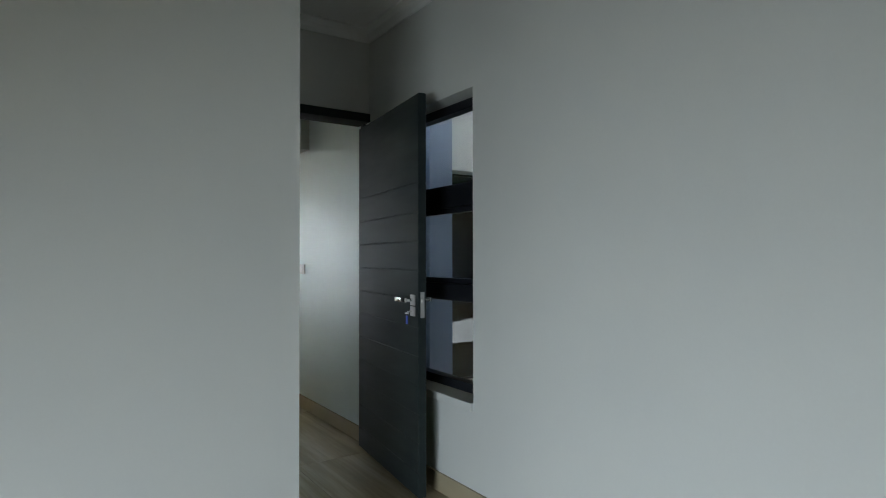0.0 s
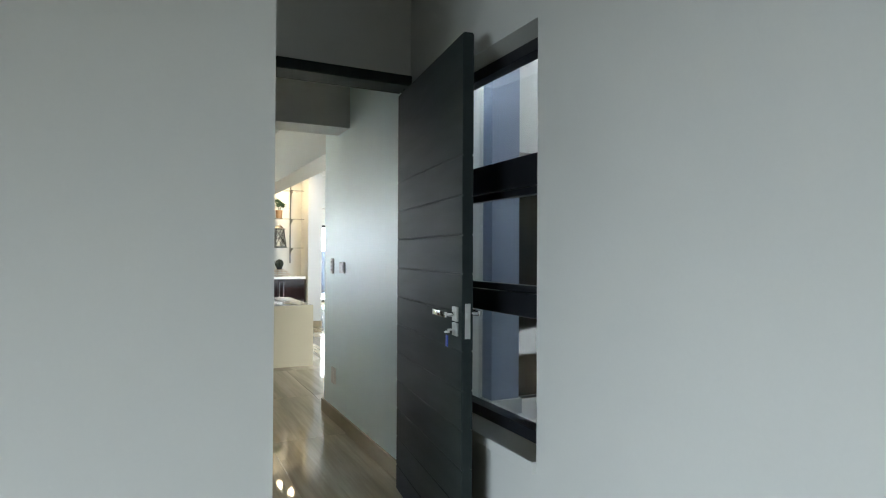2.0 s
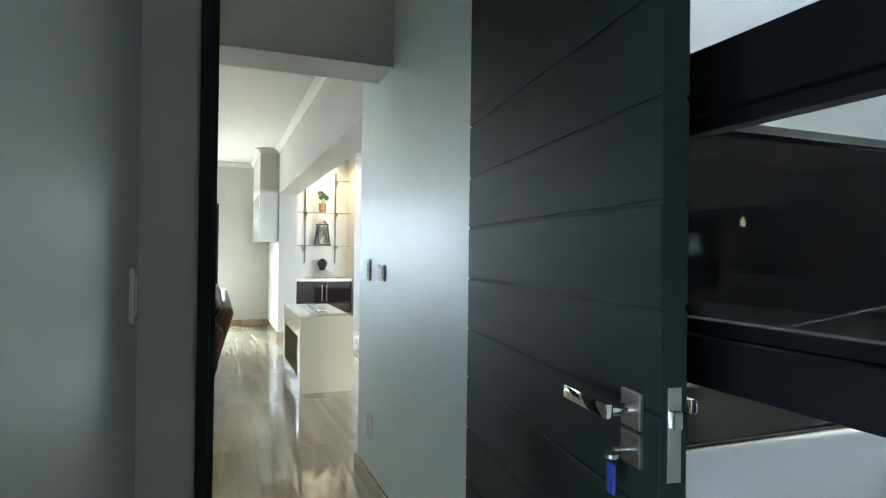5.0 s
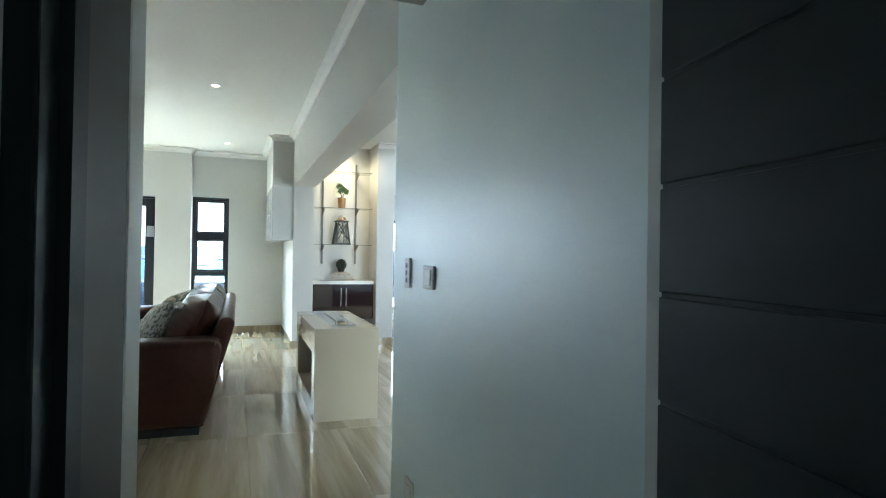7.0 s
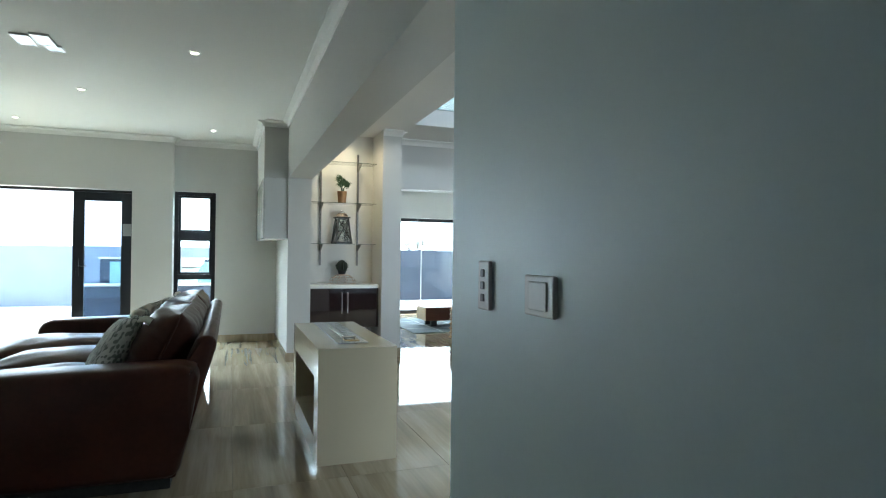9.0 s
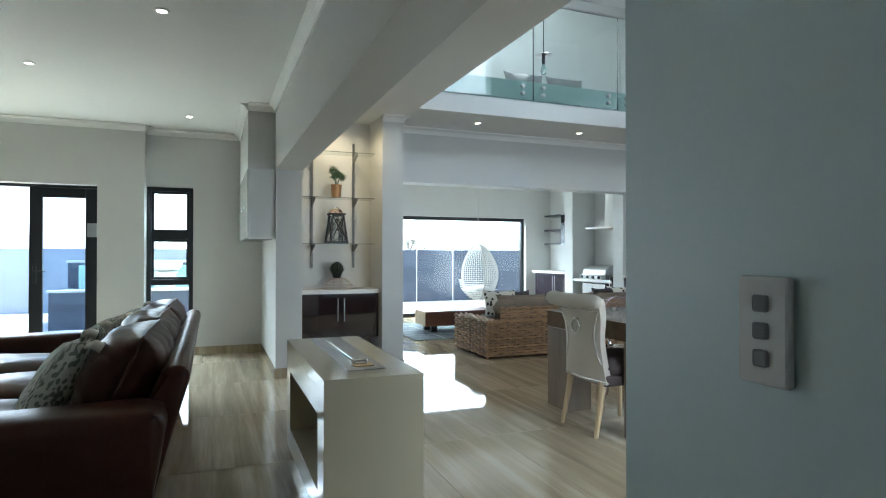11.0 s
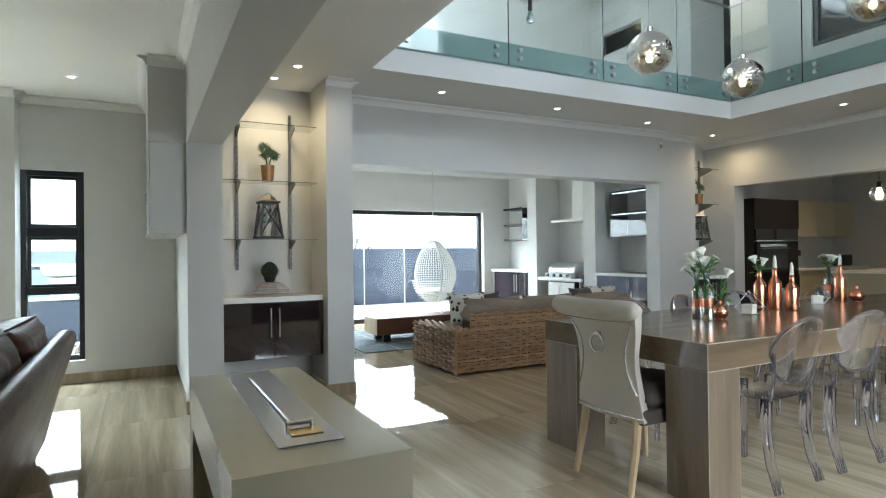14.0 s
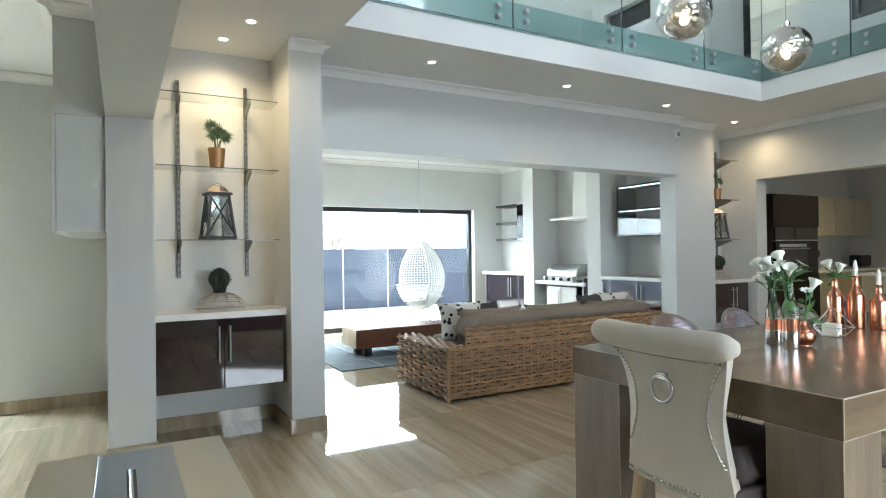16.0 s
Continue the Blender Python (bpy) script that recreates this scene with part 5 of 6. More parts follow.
def mirror_gradient():
    """Mirrored glass that thins out to clear towards the foot, with a dimpled lining."""
    m = mat("mirrored_glass", (0.88, 0.86, 0.82), 0.04, 1.0)
    nt, n = m.node_tree, m.node_tree.nodes
    b, tc, sep, ramp, vo, bp = n["Principled BSDF"], n.new("ShaderNodeTexCoord"), n.new("ShaderNodeSeparateXYZ"), n.new("ShaderNodeMapRange"), n.new("ShaderNodeTexVoronoi"), n.new("ShaderNodeBump")
    ramp.inputs["From Min"].default_value, ramp.inputs["From Max"].default_value = -0.06, 0.05
    ramp.inputs["To Min"].default_value, ramp.inputs["To Max"].default_value = 0.60, 1.0
    nt.links.new(tc.outputs["Object"], sep.inputs[0]), nt.links.new(sep.outputs["Z"], ramp.inputs["Value"]), nt.links.new(ramp.outputs["Result"], b.inputs["Metallic"])
    b.inputs["Transmission Weight"].default_value, b.inputs["IOR"].default_value = 1.0, 1.02
    vo.feature = "SMOOTH_F1"
    vo.inputs["Scale"].default_value = 24
    bp.inputs["Strength"].default_value, bp.inputs["Distance"].default_value = 0.7, 0.012
    nt.links.new(tc.outputs["Object"], vo.inputs["Vector"]), nt.links.new(vo.outputs["Distance"], bp.inputs["Height"]), nt.links.new(bp.outputs["Normal"], b.inputs["Normal"])
    return m


MIRROR = mirror_gradient()


def ball_pendant(x, y, z, r=0.195):
    ob = thing("ball_pendant", "mirrored glass ball pendant on a thin cable", "pendant lamp", pose(x, y, z), "pendants in the double-height void")
    part("globe", lathe(B(), [(max(0.002, r * math.sin(math.pi * k / 32)), -r * 0.96 * math.cos(math.pi * k / 32)) for k in range(33)], 40), MIRROR, ob, "mirrored glass globe, clearer below", "all").visible_shadow = False
    part("bulb", lathe(B(), [(0.002, -0.085), (0.025, -0.075), (0.034, -0.05), (0.025, -0.02), (0.014, 0.0), (0.014, 0.02)], 16), BULB, ob, "glowing bulb", "all")
    part("cap", lathe(B(), [(0.03, r - 0.004), (0.03, r + 0.03), (0.008, r + 0.045), (0.0, r + 0.045)], 16), CHROME, ob, smooth=True)
    part("cable", cyl(B(), (0, 0, r + 0.04), (0, 0, 5.8 - z), 0.002, seg=6), RAIL, ob)
    return ob


ball_pendant(5.56, 9.45, 2.955), ball_pendant(6.85, 9.48, 2.905), ball_pendant(7.30, 8.54, 3.40), ball_pendant(7.14, 9.36, 4.08)
bp = thing("bare_pendant", "bare bulb pendant with a chrome disc, unlit", "pendant lamp", pose(4.14, 9.25, 2.95))
part("bulb", lathe(B(), [(0.002, -0.045), (0.022, -0.036), (0.029, -0.01), (0.020, 0.025), (0.013, 0.045), (0.013, 0.055)], 16), BOTTLE, bp, "clear unlit bulb", "all")
part("socket", lathe(B(), [(0.016, 0.05), (0.016, 0.13), (0.0, 0.13)], 14), BLACK, bp)
part("disc", lathe(B(), [(0.0, 0.128), (0.075, 0.132), (0.075, 0.140), (0.02, 0.155), (0.0, 0.16)], 28), CHROME, bp, "chrome disc", True)
part("cable", cyl(B(), (0, 0, 0.155), (0, 0, 2.85), 0.004, seg=6), BLACK, bp)

# ---- glass balustrade round the void ----
bal = thing("balustrade", "frameless green-tinged glass balustrade on steel standoffs", "balustrade")
xs = [2.30, 3.45, 4.60, 5.74, 6.80, 7.705]
for a, b in zip(xs[1:], xs[2:]):
    p = part("glass_panel", boxes((a + 0.004, b - 0.004, 10.222, 10.236, 2.95, 4.03)), GREENGLASS, bal)
    p.visible_shadow = False
    for x in (a + 0.13, b - 0.13):
        for z in (3.02, 3.10):
            part("standoff", cyl(B(), (x, 10.205, z), (x, 10.262, z), 0.020), STEEL, p, "", True)
ys = [10.236, 9.40, 8.35, 7.30, 6.25, 5.4]
for b, a in zip(ys, ys[1:]):
    p = part("glass_panel", boxes((7.686, 7.70, a + 0.004, b - 0.004, 2.95, 4.03)), GREENGLASS, bal)
    p.visible_shadow = False
    for y in (a + 0.13, b - 0.13):
        for z in (3.02, 3.10):
            part("standoff", cyl(B(), (7.668, y, z), (7.722, y, z), 0.020), STEEL, p, "", True)
part("top_rail", boxes((3.45, 7.705, 10.215, 10.243, 4.03, 4.052), (7.679, 7.707, 5.4, 10.215, 4.03, 4.052)), STEEL, bal)
setting("wall_void_trim", boxes((3.262, 3.27, 5.4, 10.26, CZ + 0.001, CZ + 0.41)), CEIL, "white slab edge", "trim")

# the balustrade glass's green tint and shade, coloured onto a strip of the slab edge
BANDTINT = mat("slab_tint_behind_glass", (0.26, 0.36, 0.345), 0.5, dark=0.05, scale=3)
setting("slab_tint_band", boxes((3.272, 7.712, 10.2545, 10.2595, 2.945, 3.16), (7.714, 7.7195, 5.4, 10.254, 2.945, 3.16)), BANDTINT, "slab edge band with the glass's green tint and shade put into its colour", "trim")

# ---- upper storey details ----
setting("wall_upper_screen", boxes((8.42, 8.60, 11.83, 12.29, 3.16, 5.8), (8.42, 8.60, 13.17, 13.42, 3.16, 5.8), (8.42, 8.60, 12.29, 13.17, 3.16, 4.45), (8.42, 8.60, 12.29, 13.17, 4.80, 5.8)), WALL, "white upper wall with a slot window", "wall")
slot = tagged(thing("window_4", "dark slot window in the upper wall", "window"), kind="structure")
part("pane", boxes((8.50, 8.51, 12.32, 13.14, 4.48, 4.77)), DARKGLASS, slot)
for r in ((8.46, 8.56, 12.29, 12.32, 4.45, 4.80), (8.46, 8.56, 13.14, 13.17, 4.45, 4.80), (8.46, 8.56, 12.32, 13.14, 4.45, 4.48), (8.46, 8.56, 12.32, 13.14, 4.77, 4.80)):
    part("window_frame", boxes(r), STEEL, slot)
setting("trim_jamb", boxes((9.09, 9.24, 11.37, 11.50, 3.16, 5.8)), BLACK, "black window jamb upstairs", "trim")
setting("wall_upper_side", boxes((8.74, 8.90, 9.92, 10.33, 3.16, 5.8), (8.74, 8.90, 5.1, 6.4, 3.16, 5.8), (8.74, 8.90, 6.4, 9.92, 3.16, 3.63), (8.74, 8.90, 6.4, 9.92, 5.2, 5.8), (8.80, 8.90, 10.33, 10.50, 3.16, 5.8)), WALL, "white upper wall with a large dark window", "wall")
up = tagged(thing("window_5", "large dark framed upper window", "window"), kind="structure")
part("pane", boxes((8.82, 8.83, 6.46, 9.86, 3.69, 5.14)), DARKGLASS, up)
for r in ((8.78, 8.88, 6.4, 6.46, 3.63, 5.2), (8.78, 8.88, 9.86, 9.92, 3.63, 5.2), (8.78, 8.88, 6.46, 9.86, 3.63, 3.69), (8.78, 8.88, 6.46, 9.86, 5.14, 5.2)):
    part("window_frame", boxes(r), BLACK, up)
setting("trim_door_upper", boxes((12.96, 12.999, 13.1, 14.4, 5.34, 5.40), (12.96, 12.999, 13.1, 13.16, 3.16, 5.34)), STEEL, "grey door trim upstairs", "trim")
for x, y in ((5.2, 12.9), (7.0, 12.9), (4.2, 11.9), (9.6, 12.6), (10.6, 11.6), (10.6, 9.4)):
    downlight(x, y, 5.8)
GREYFAB = mat("grey_fabric", (0.22, 0.22, 0.22), 0.9, dark=0.1, scale=40, bump=0.1)
for x in (5.55, 6.25):
    uc = thing("armchair", "grey upholstered chair on the upper landing", "chair", pose(x, 12.1, 3.16))
    part("backrest", cushion(B(), 0.33, 0.24, 0.10, pose(0, 0, 0.52, 78, 0, 0), 0.5), GREYFAB, uc, smooth="all")
    part("seat", boxes((-0.3, 0.3, 0.05, 0.6, 0.28, 0.45), bevel=0.04), GREYFAB, uc)
    for sx in (-0.26, 0.26):
        for sy in (0.1, 0.55):
            part("leg", cyl(B(), (sx, sy, 0.0), (sx, sy, 0.3), 0.014), OAK, uc)

# ---- wicker sofa at the patio opening ----
WICKER = mat("woven_rattan", (0.31, 0.18, 0.085), 0.38, dark=0.35, scale=9, bump=0.15, fine=70, strands=0.35)
WICKDARK = mat("dark_rattan_core", (0.05, 0.028, 0.014), 0.8, dark=0.2)
TAUPE = mat("taupe_cushion", (0.22, 0.185, 0.145), 0.9, dark=0.10, scale=8, bump=0.1, fine=150)
CHARCOAL = mat("charcoal_cushion", (0.06, 0.055, 0.06), 0.9, dark=0.12, scale=8, bump=0.1, fine=150)
rw = random.Random(21)


def weave(bm, origin, u, v, w, h, nrm, pitch=0.033, stake=0.078, r=0.0150, sway=0.0105):
    """Rows of strands that pass over and under stakes, on a rectangle w by h."""
    o, u, v, nrm = Vector(origin), Vector(u), Vector(v), Vector(nrm)
    rows, n = max(2, round(h / pitch)), max(2, round(w / stake))
    for j in range(rows):
        zc = (j + 0.5) * h / rows
        ph, pts = rw.uniform(-0.25, 0.25), []
        for i in range(n * 4 + 1):
            s = w * i / (4 * n)
            amp = sway * math.cos(math.pi * (i / 4 + j) + ph)
            pts.append(o + u * s + v * (zc + 0.0022 * math.sin(i * 0.55 + j * 2.1) + rw.uniform(-0.0015, 0.0015)) + nrm * (amp + 0.006))
        rr = r * rw.uniform(0.78, 1.06)
        sec = [nrm * rr * 0.75, (nrm * 0.5 + v * 0.72) * rr, (v * 0.95 - nrm * 0.3) * rr, (-v * 0.95 - nrm * 0.3) * rr, (nrm * 0.5 - v * 0.72) * rr]
        rings = [[bm.verts.new(p + q) for q in sec] for p in pts]
        for a, b in zip(rings, rings[1:]):
            for k in range(5):
                bm.faces.new((a[k], a[(k + 1) % 5], b[(k + 1) % 5], b[k]))
        bm.faces.new(rings[0][::-1]), bm.faces.new(rings[-1])
    for i in range(n + 1):
        p = o + u * (w * i / n)
        tube(bm, [p, p + v * h], 0.009, 5)
    return bm


def wicker_sofa():
    ob = thing("wicker_sofa", "large woven brown rattan sofa with taupe cushions", "sofa", pose(4.33, 10.83, 0))
    L, D, HA, HB = 2.75, 1.0, 0.445, 0.60
    core = boxes((0.02, L - 0.02, 0.02, D, 0.03, 0.30), (0.20, L - 0.20, 0.02, 0.20, 0.3, HB - 0.02), (0.02, 0.22, 0.02, D, 0.3, HA - 0.02), (L - 0.22, L - 0.02, 0.02, D, 0.3, HA - 0.02))
    part("frame", core, WICKDARK, ob, "dark rattan frame")
    part("back_weave", weave(B(), (0, 0.012, 0.02), (1, 0, 0), (0, 0, 1), L, HA - 0.01, (0, -1, 0)), WICKER, ob, smooth=True)
    part("back_upper_weave", weave(B(), (0.18, 0.012, HA), (1, 0, 0), (0, 0, 1), L - 0.36, HB - HA, (0, -1, 0)), WICKER, ob, smooth=True)
    part("side_weave", weave(B(), (0.012, D, 0.02), (0, -1, 0), (0, 0, 1), D, HA - 0.02, (-1, 0, 0), 0.0325, 0.10, 0.0160, 0.0125), WICKER, ob, smooth=True)
    part("arm_weave", weave(B(), (0.0, D, HA - 0.012), (0, -1, 0), (1, 0, 0), D, 0.21, (0, 0, 1), 0.0325, 0.10, 0.0160, 0.0125), WICKER, ob, smooth=True)
    part("back_top_weave", weave(B(), (0.18, 0.0, HB - 0.012), (1, 0, 0), (0, 1, 0), L - 0.36, 0.22, (0, 0, 1)), WICKER, ob, smooth=True)
    part("edge_braid", tube(B(), [(0.004, 0.004, 0.0), (0.004, 0.004, HA)], 0.014, 8), WICKER, ob)
    for k in range(3):
        x = 0.26 + 0.745 * (k + 0.5)
        part("seat_cushion", cushion(B(), 0.365, 0.38, 0.085, pose(x, 0.60, 0.375), 0.25), TAUPE, ob, smooth="all")
        part("back_cushion", cushion(B(), 0.36, 0.20, 0.11, pose(x, 0.25, 0.56, 66, 0, 0), 0.35), TAUPE, ob, smooth="all")
    return ob


wicker_sofa()
th = thing("throw", "taupe fur throw laid along the sofa back", "throw")
ends = [(4.50, 10.93, 0.55), (4.56, 10.93, 0.625), (4.9, 10.94, 0.645), (5.5, 10.95, 0.655), (6.2, 10.95, 0.66), (6.7, 10.95, 0.655), (6.78, 10.95, 0.60)]
widths = [0.05, 0.075, 0.068, 0.065, 0.07, 0.072, 0.045]
pts, radii = [], []
for a, b, ra, rb in zip(ends, ends[1:], widths, widths[1:]):
    for q in range(6):
        f = q / 6
        p = Vector(a).lerp(Vector(b), f)
        pts.append(p + Vector((0, 0.012 * noise.noise((p.x * 5, 0, 2)), 0.010 * noise.noise((p.x * 4, 3, 7)))))
        radii.append((ra + (rb - ra) * f) * (1 + 0.22 * noise.noise((p.x * 6, 1, 4))))
roll = part("roll", tube(B(), pts, radii, 16), TAUPE, th, smooth="all")
fur, rnd = B(), random.Random(33)
for k in range(5200):
    i = rnd.randrange(len(pts) - 1)
    f, a = rnd.random(), rnd.uniform(-0.4, math.pi + 0.4)
    out = Vector((rnd.uniform(-0.35, 0.35), -math.cos(a), math.sin(a))).normalized()
    p = pts[i].lerp(pts[i + 1], f) + Vector((0, -math.cos(a), math.sin(a))) * (radii[i] + (radii[i + 1] - radii[i]) * f - 0.003)
    side = out.cross(Vector((1, 0, 0.2))).normalized() * 0.0022
    fur.faces.new([fur.verts.new(v) for v in (p - side, p + side, p + out * rnd.uniform(0.010, 0.024) + Vector((rnd.uniform(-0.008, 0.008), 0, -0.004)))])
tagged(part("fur", fur, mat("taupe_fur", (0.30, 0.255, 0.20), 0.85, dark=0.2, scale=9, strands=0.35), roll), kind="stuff")


def dalmatian():
    m = mat("spotted_fabric", (0.66, 0.64, 0.58), 0.9, dark=0.03, bump=0.1, fine=150)
    nt, n = m.node_tree, m.node_tree.nodes
    b, tc, vo, lt, mx = n["Principled BSDF"], n.new("ShaderNodeTexCoord"), n.new("ShaderNodeTexVoronoi"), n.new("ShaderNodeMath"), n.new("ShaderNodeMix")
    vo.inputs["Scale"].default_value = 17
    lt.operation, lt.inputs[1].default_value = "LESS_THAN", 0.36
    mx.data_type = "RGBA"
    mx.inputs["A"].default_value, mx.inputs["B"].default_value = (0.66, 0.64, 0.58, 1), (0.02, 0.02, 0.02, 1)
    nt.links.new(tc.outputs["Object"], vo.inputs["Vector"]), nt.links.new(vo.outputs["Distance"], lt.inputs[0])
    nt.links.new(lt.outputs[0], mx.inputs["Factor"]), nt.links.new(mx.outputs["Result"], b.inputs["Base Color"])
    return m


SPOTS = dalmatian()
for x, y, z, rx, rz, m, lab in ((4.75, 11.32, 0.60, 68, -14, SPOTS, "white cushion with black spots on the wicker sofa"), (5.08, 11.42, 0.58, 66, 6, CHARCOAL, "charcoal scatter cushion on the wicker sofa"), (6.42, 11.35, 0.60, 66, 16, CHARCOAL, "charcoal scatter cushion on the wicker sofa"), (6.72, 11.36, 0.61, 68, -18, SPOTS, "white cushion with black spots on the wicker sofa")):
    c = thing("scatter_cushion", lab, "cushion", pose(x, y, z, rx, 0, rz), "cushions on the wicker sofa")
    part("cover", cushion(B(), 0.22, 0.20, 0.08, pose(0, 0, 0), 0.5), m, c, smooth="all")

# ---- patio room ----
RUG = mat("grey_woven_rug", (0.10, 0.12, 0.13), 0.95, dark=0.35, scale=5, bump=0.5, fine=220)
RUGLINE = mat("pale_rug_stripe", (0.34, 0.35, 0.34), 0.95, dark=0.15, scale=9, bump=0.4, fine=220)
rug = thing("rug", "dark grey rug with pale grid lines", "rug", pose(4.0, 12.55, 0))
part("rug_body", boxes((0, 2.9, 0, 2.0, 0.001, 0.013), bevel=0.003), RUG, rug)
for k in range(1, 6):
    part("stripe", boxes((2.9 * k / 6 - 0.008, 2.9 * k / 6 + 0.008, 0.01, 1.99, 0.0128, 0.0145)), RUGLINE, rug)
for k in range(1, 4):
    part("stripe", boxes((0.01, 2.89, 0.5 * k - 0.008, 0.5 * k + 0.008, 0.0128, 0.0150)), RUGLINE, rug)
REDWOOD = mat("reddish_timber", (0.15, 0.055, 0.030), 0.35, dark=0.3, scale=2, bump=0.1, fine=25, stretch=(0.6, 7, 7))
ct = thing("coffee_table", "low reddish timber block coffee table on the rug", "table", pose(4.40, 13.18, 0.014))
part("block", boxes((0, 1.75, 0, 0.50, 0.10, 0.325), bevel=0.006), REDWOOD, ct)
part("end_grain", boxes((-0.004, 0.0, 0.004, 0.496, 0.104, 0.321)), OAK, ct, "pale end grain")
for x in (0.12, 1.50):
    for y in (0.06, 0.38):
        part("foot", boxes((x, x + 0.10, y, y + 0.06, 0, 0.10)), BLACK, ct)
bk = thing("magazine", "thin pale magazine on the coffee table", "magazine", pose(4.82, 13.35, 0.340, 0, 0, 12))
part("cover", boxes((-0.14, 0.14, -0.1, 0.1, 0, 0.006)), CANDLE, bk)
part("pages", boxes((-0.137, 0.139, -0.098, 0.098, -0.0, 0.0045)), STONE, bk)
WIREW = mat("pale_wire", (0.60, 0.60, 0.60), 0.3, 0.8, dark=0.05)
wd = thing("wire_bowl", "openwork metal wire ornament on the coffee table", "ornament", pose(5.55, 13.42, 0.342))
for k in range(9):
    a = 2 * math.pi * k / 9
    part("wire", tube(B(), [(0.05 * math.cos(a), 0.05 * math.sin(a), 0.003), (0.16 * math.cos(a + 0.5), 0.16 * math.sin(a + 0.5), 0.07), (0.11 * math.cos(a + 1.1), 0.11 * math.sin(a + 1.1), 0.15)], 0.004, 5), WIREW, wd)
part("hoop", tube(B(), [(0.16 * math.cos(2 * math.pi * k / 24), 0.16 * math.sin(2 * math.pi * k / 24), 0.07) for k in range(24)], 0.004, 5, True), WIREW, wd)
part("foot_ring", tube(B(), [(0.05 * math.cos(2 * math.pi * k / 24), 0.05 * math.sin(2 * math.pi * k / 24), 0.004) for k in range(24)], 0.004, 5, True), WIREW, wd)

# hanging egg chair
EGGW = mat("white_cane", (0.78, 0.77, 0.74), 0.45, dark=0.06, scale=20)


def egg_chair(x, y, z0, rz):
    ob = thing("hanging_egg_chair", "white woven hanging egg chair near the glass", "chair", pose(x, y, z0, 0, 0, rz))
    A, C, H = 0.385, 0.37, 1.10

    def pt(th, f):
        """th: round the egg; f: 0 foot to 1 top."""
        r = math.sin(math.pi * min(1, max(0, f)) ** 0.85) ** 0.62
        return Vector((A * r * math.cos(th), C * r * math.sin(th), H * f))

    cut = radians(72)
    n, m = 30, 26
    for k in range(n + 1):
        th = cut + (2 * math.pi - 2 * cut) * k / n
        part("rib", tube(B(), [pt(th, 0.03 + 0.94 * j / 18) for j in range(19)], 0.007, 5), EGGW, ob)
    for j in range(m):
        f = 0.05 + 0.90 * j / (m - 1)
        part("hoop", tube(B(), [pt(cut + (2 * math.pi - 2 * cut) * k / 30, f) * (1.0 + (0.012 if (k + j) % 2 else -0.012)) for k in range(31)], 0.0075, 5), EGGW, ob)
    for k in range(9):
        f = 0.06 + 0.30 * k / 8
        part("hoop", tube(B(), [pt(-cut + 2 * cut * q / 12, f) for q in range(13)], 0.0075, 5), EGGW, ob)
    loop = [pt(cut, 0.03 + 0.94 * j / 20) for j in range(21)] + [pt(-cut, 0.97 - 0.94 * j / 20) for j in range(21)]
    part("rim", tube(B(), loop, 0.017, 8, True), EGGW, ob, "thick white rim", "all")
    part("seat_pad", cushion(B(), 0.25, 0.24, 0.06, pose(-0.03, 0, 0.22), 0.35), SWITCH, ob, "white seat pad", "all")
    part("chain", cyl(B(), (0, 0, H), (0, 0, CZ - z0), 0.007, seg=6), STEEL, ob)
    return ob


egg_chair(6.02, 14.72, 0.36, -166)

# built-in units along the patio wall


def base_unit(y0, y1, n, x0=7.60, x1=8.09, zt=0.90):
    ob = thing("base_cabinet", "gloss dark brown built-in base cabinet", "cabinet", pose(x0, y0, 0))
    w, d = y1 - y0, x1 - x0
    part("body", boxes((0.03, d, 0.002, w - 0.002, 0.10, zt - 0.04)), GLOSSDARK, ob)
    part("plinth", boxes((0.07, d, 0.002, w - 0.002, 0.0, 0.10)), BLACK, ob)
    for k in range(n):
        dr = part("door", boxes((0.008, 0.028, w * k / n + 0.003, w * (k + 1) / n - 0.003, 0.102, zt - 0.044), bevel=0.002), GLOSSDARK, ob)
        yy = w * (k + (0.9 if k % 2 == 0 else 0.1)) / n
        part("handle", cyl(B(), (-0.02, yy, 0.50), (-0.02, yy, 0.82), 0.007, seg=8), STEEL, dr, "brushed steel bar handle", True)
    return ob


base_unit(14.18, 15.30, 3), base_unit(11.465, 12.455, 3), base_unit(12.73, 12.80, 1)
single("counter", boxes((7.575, 8.098, 14.182, 15.36, 0.862, 0.905), bevel=0.004), STONE, "white stone counter over the patio cabinet", "counter")
single("counter", boxes((7.575, 8.098, 11.463, 12.458, 0.862, 0.905), bevel=0.004), STONE, "white stone counter over the bar cabinet", "counter")
sh = thing("wall_shelf", "dark floating shelves with a grey glass side", "shelf", pose(8.10, 14.30, 0))
for z in (1.44, 1.72, 2.02):
    part("board", boxes((-0.30, -0.002, 0.30, 0.95, z, z + 0.032), bevel=0.003), BLACK, sh)
part("cabinet_box", boxes((-0.32, -0.002, -0.02, 0.298, 1.44, 2.05), bevel=0.003), WHITELAC, sh, "white glazed box")
part("glass_side", boxes((-0.322, -0.3205, -0.01, 0.29, 1.46, 2.03)), DARKGLASS, sh)
gu = thing("display_cabinet", "black framed glass wall cabinet with an LED strip", "cabinet", pose(8.10, 11.47, 1.43))
part("back", boxes((-0.012, -0.002, 0, 0.83, 0, 0.66)), GREYPLASTIC, gu)
for r in ((-0.35, -0.012, 0, 0.018, 0, 0.66), (-0.35, -0.012, 0.812, 0.83, 0, 0.66)):
    part("side", boxes(r), BLACK, gu)
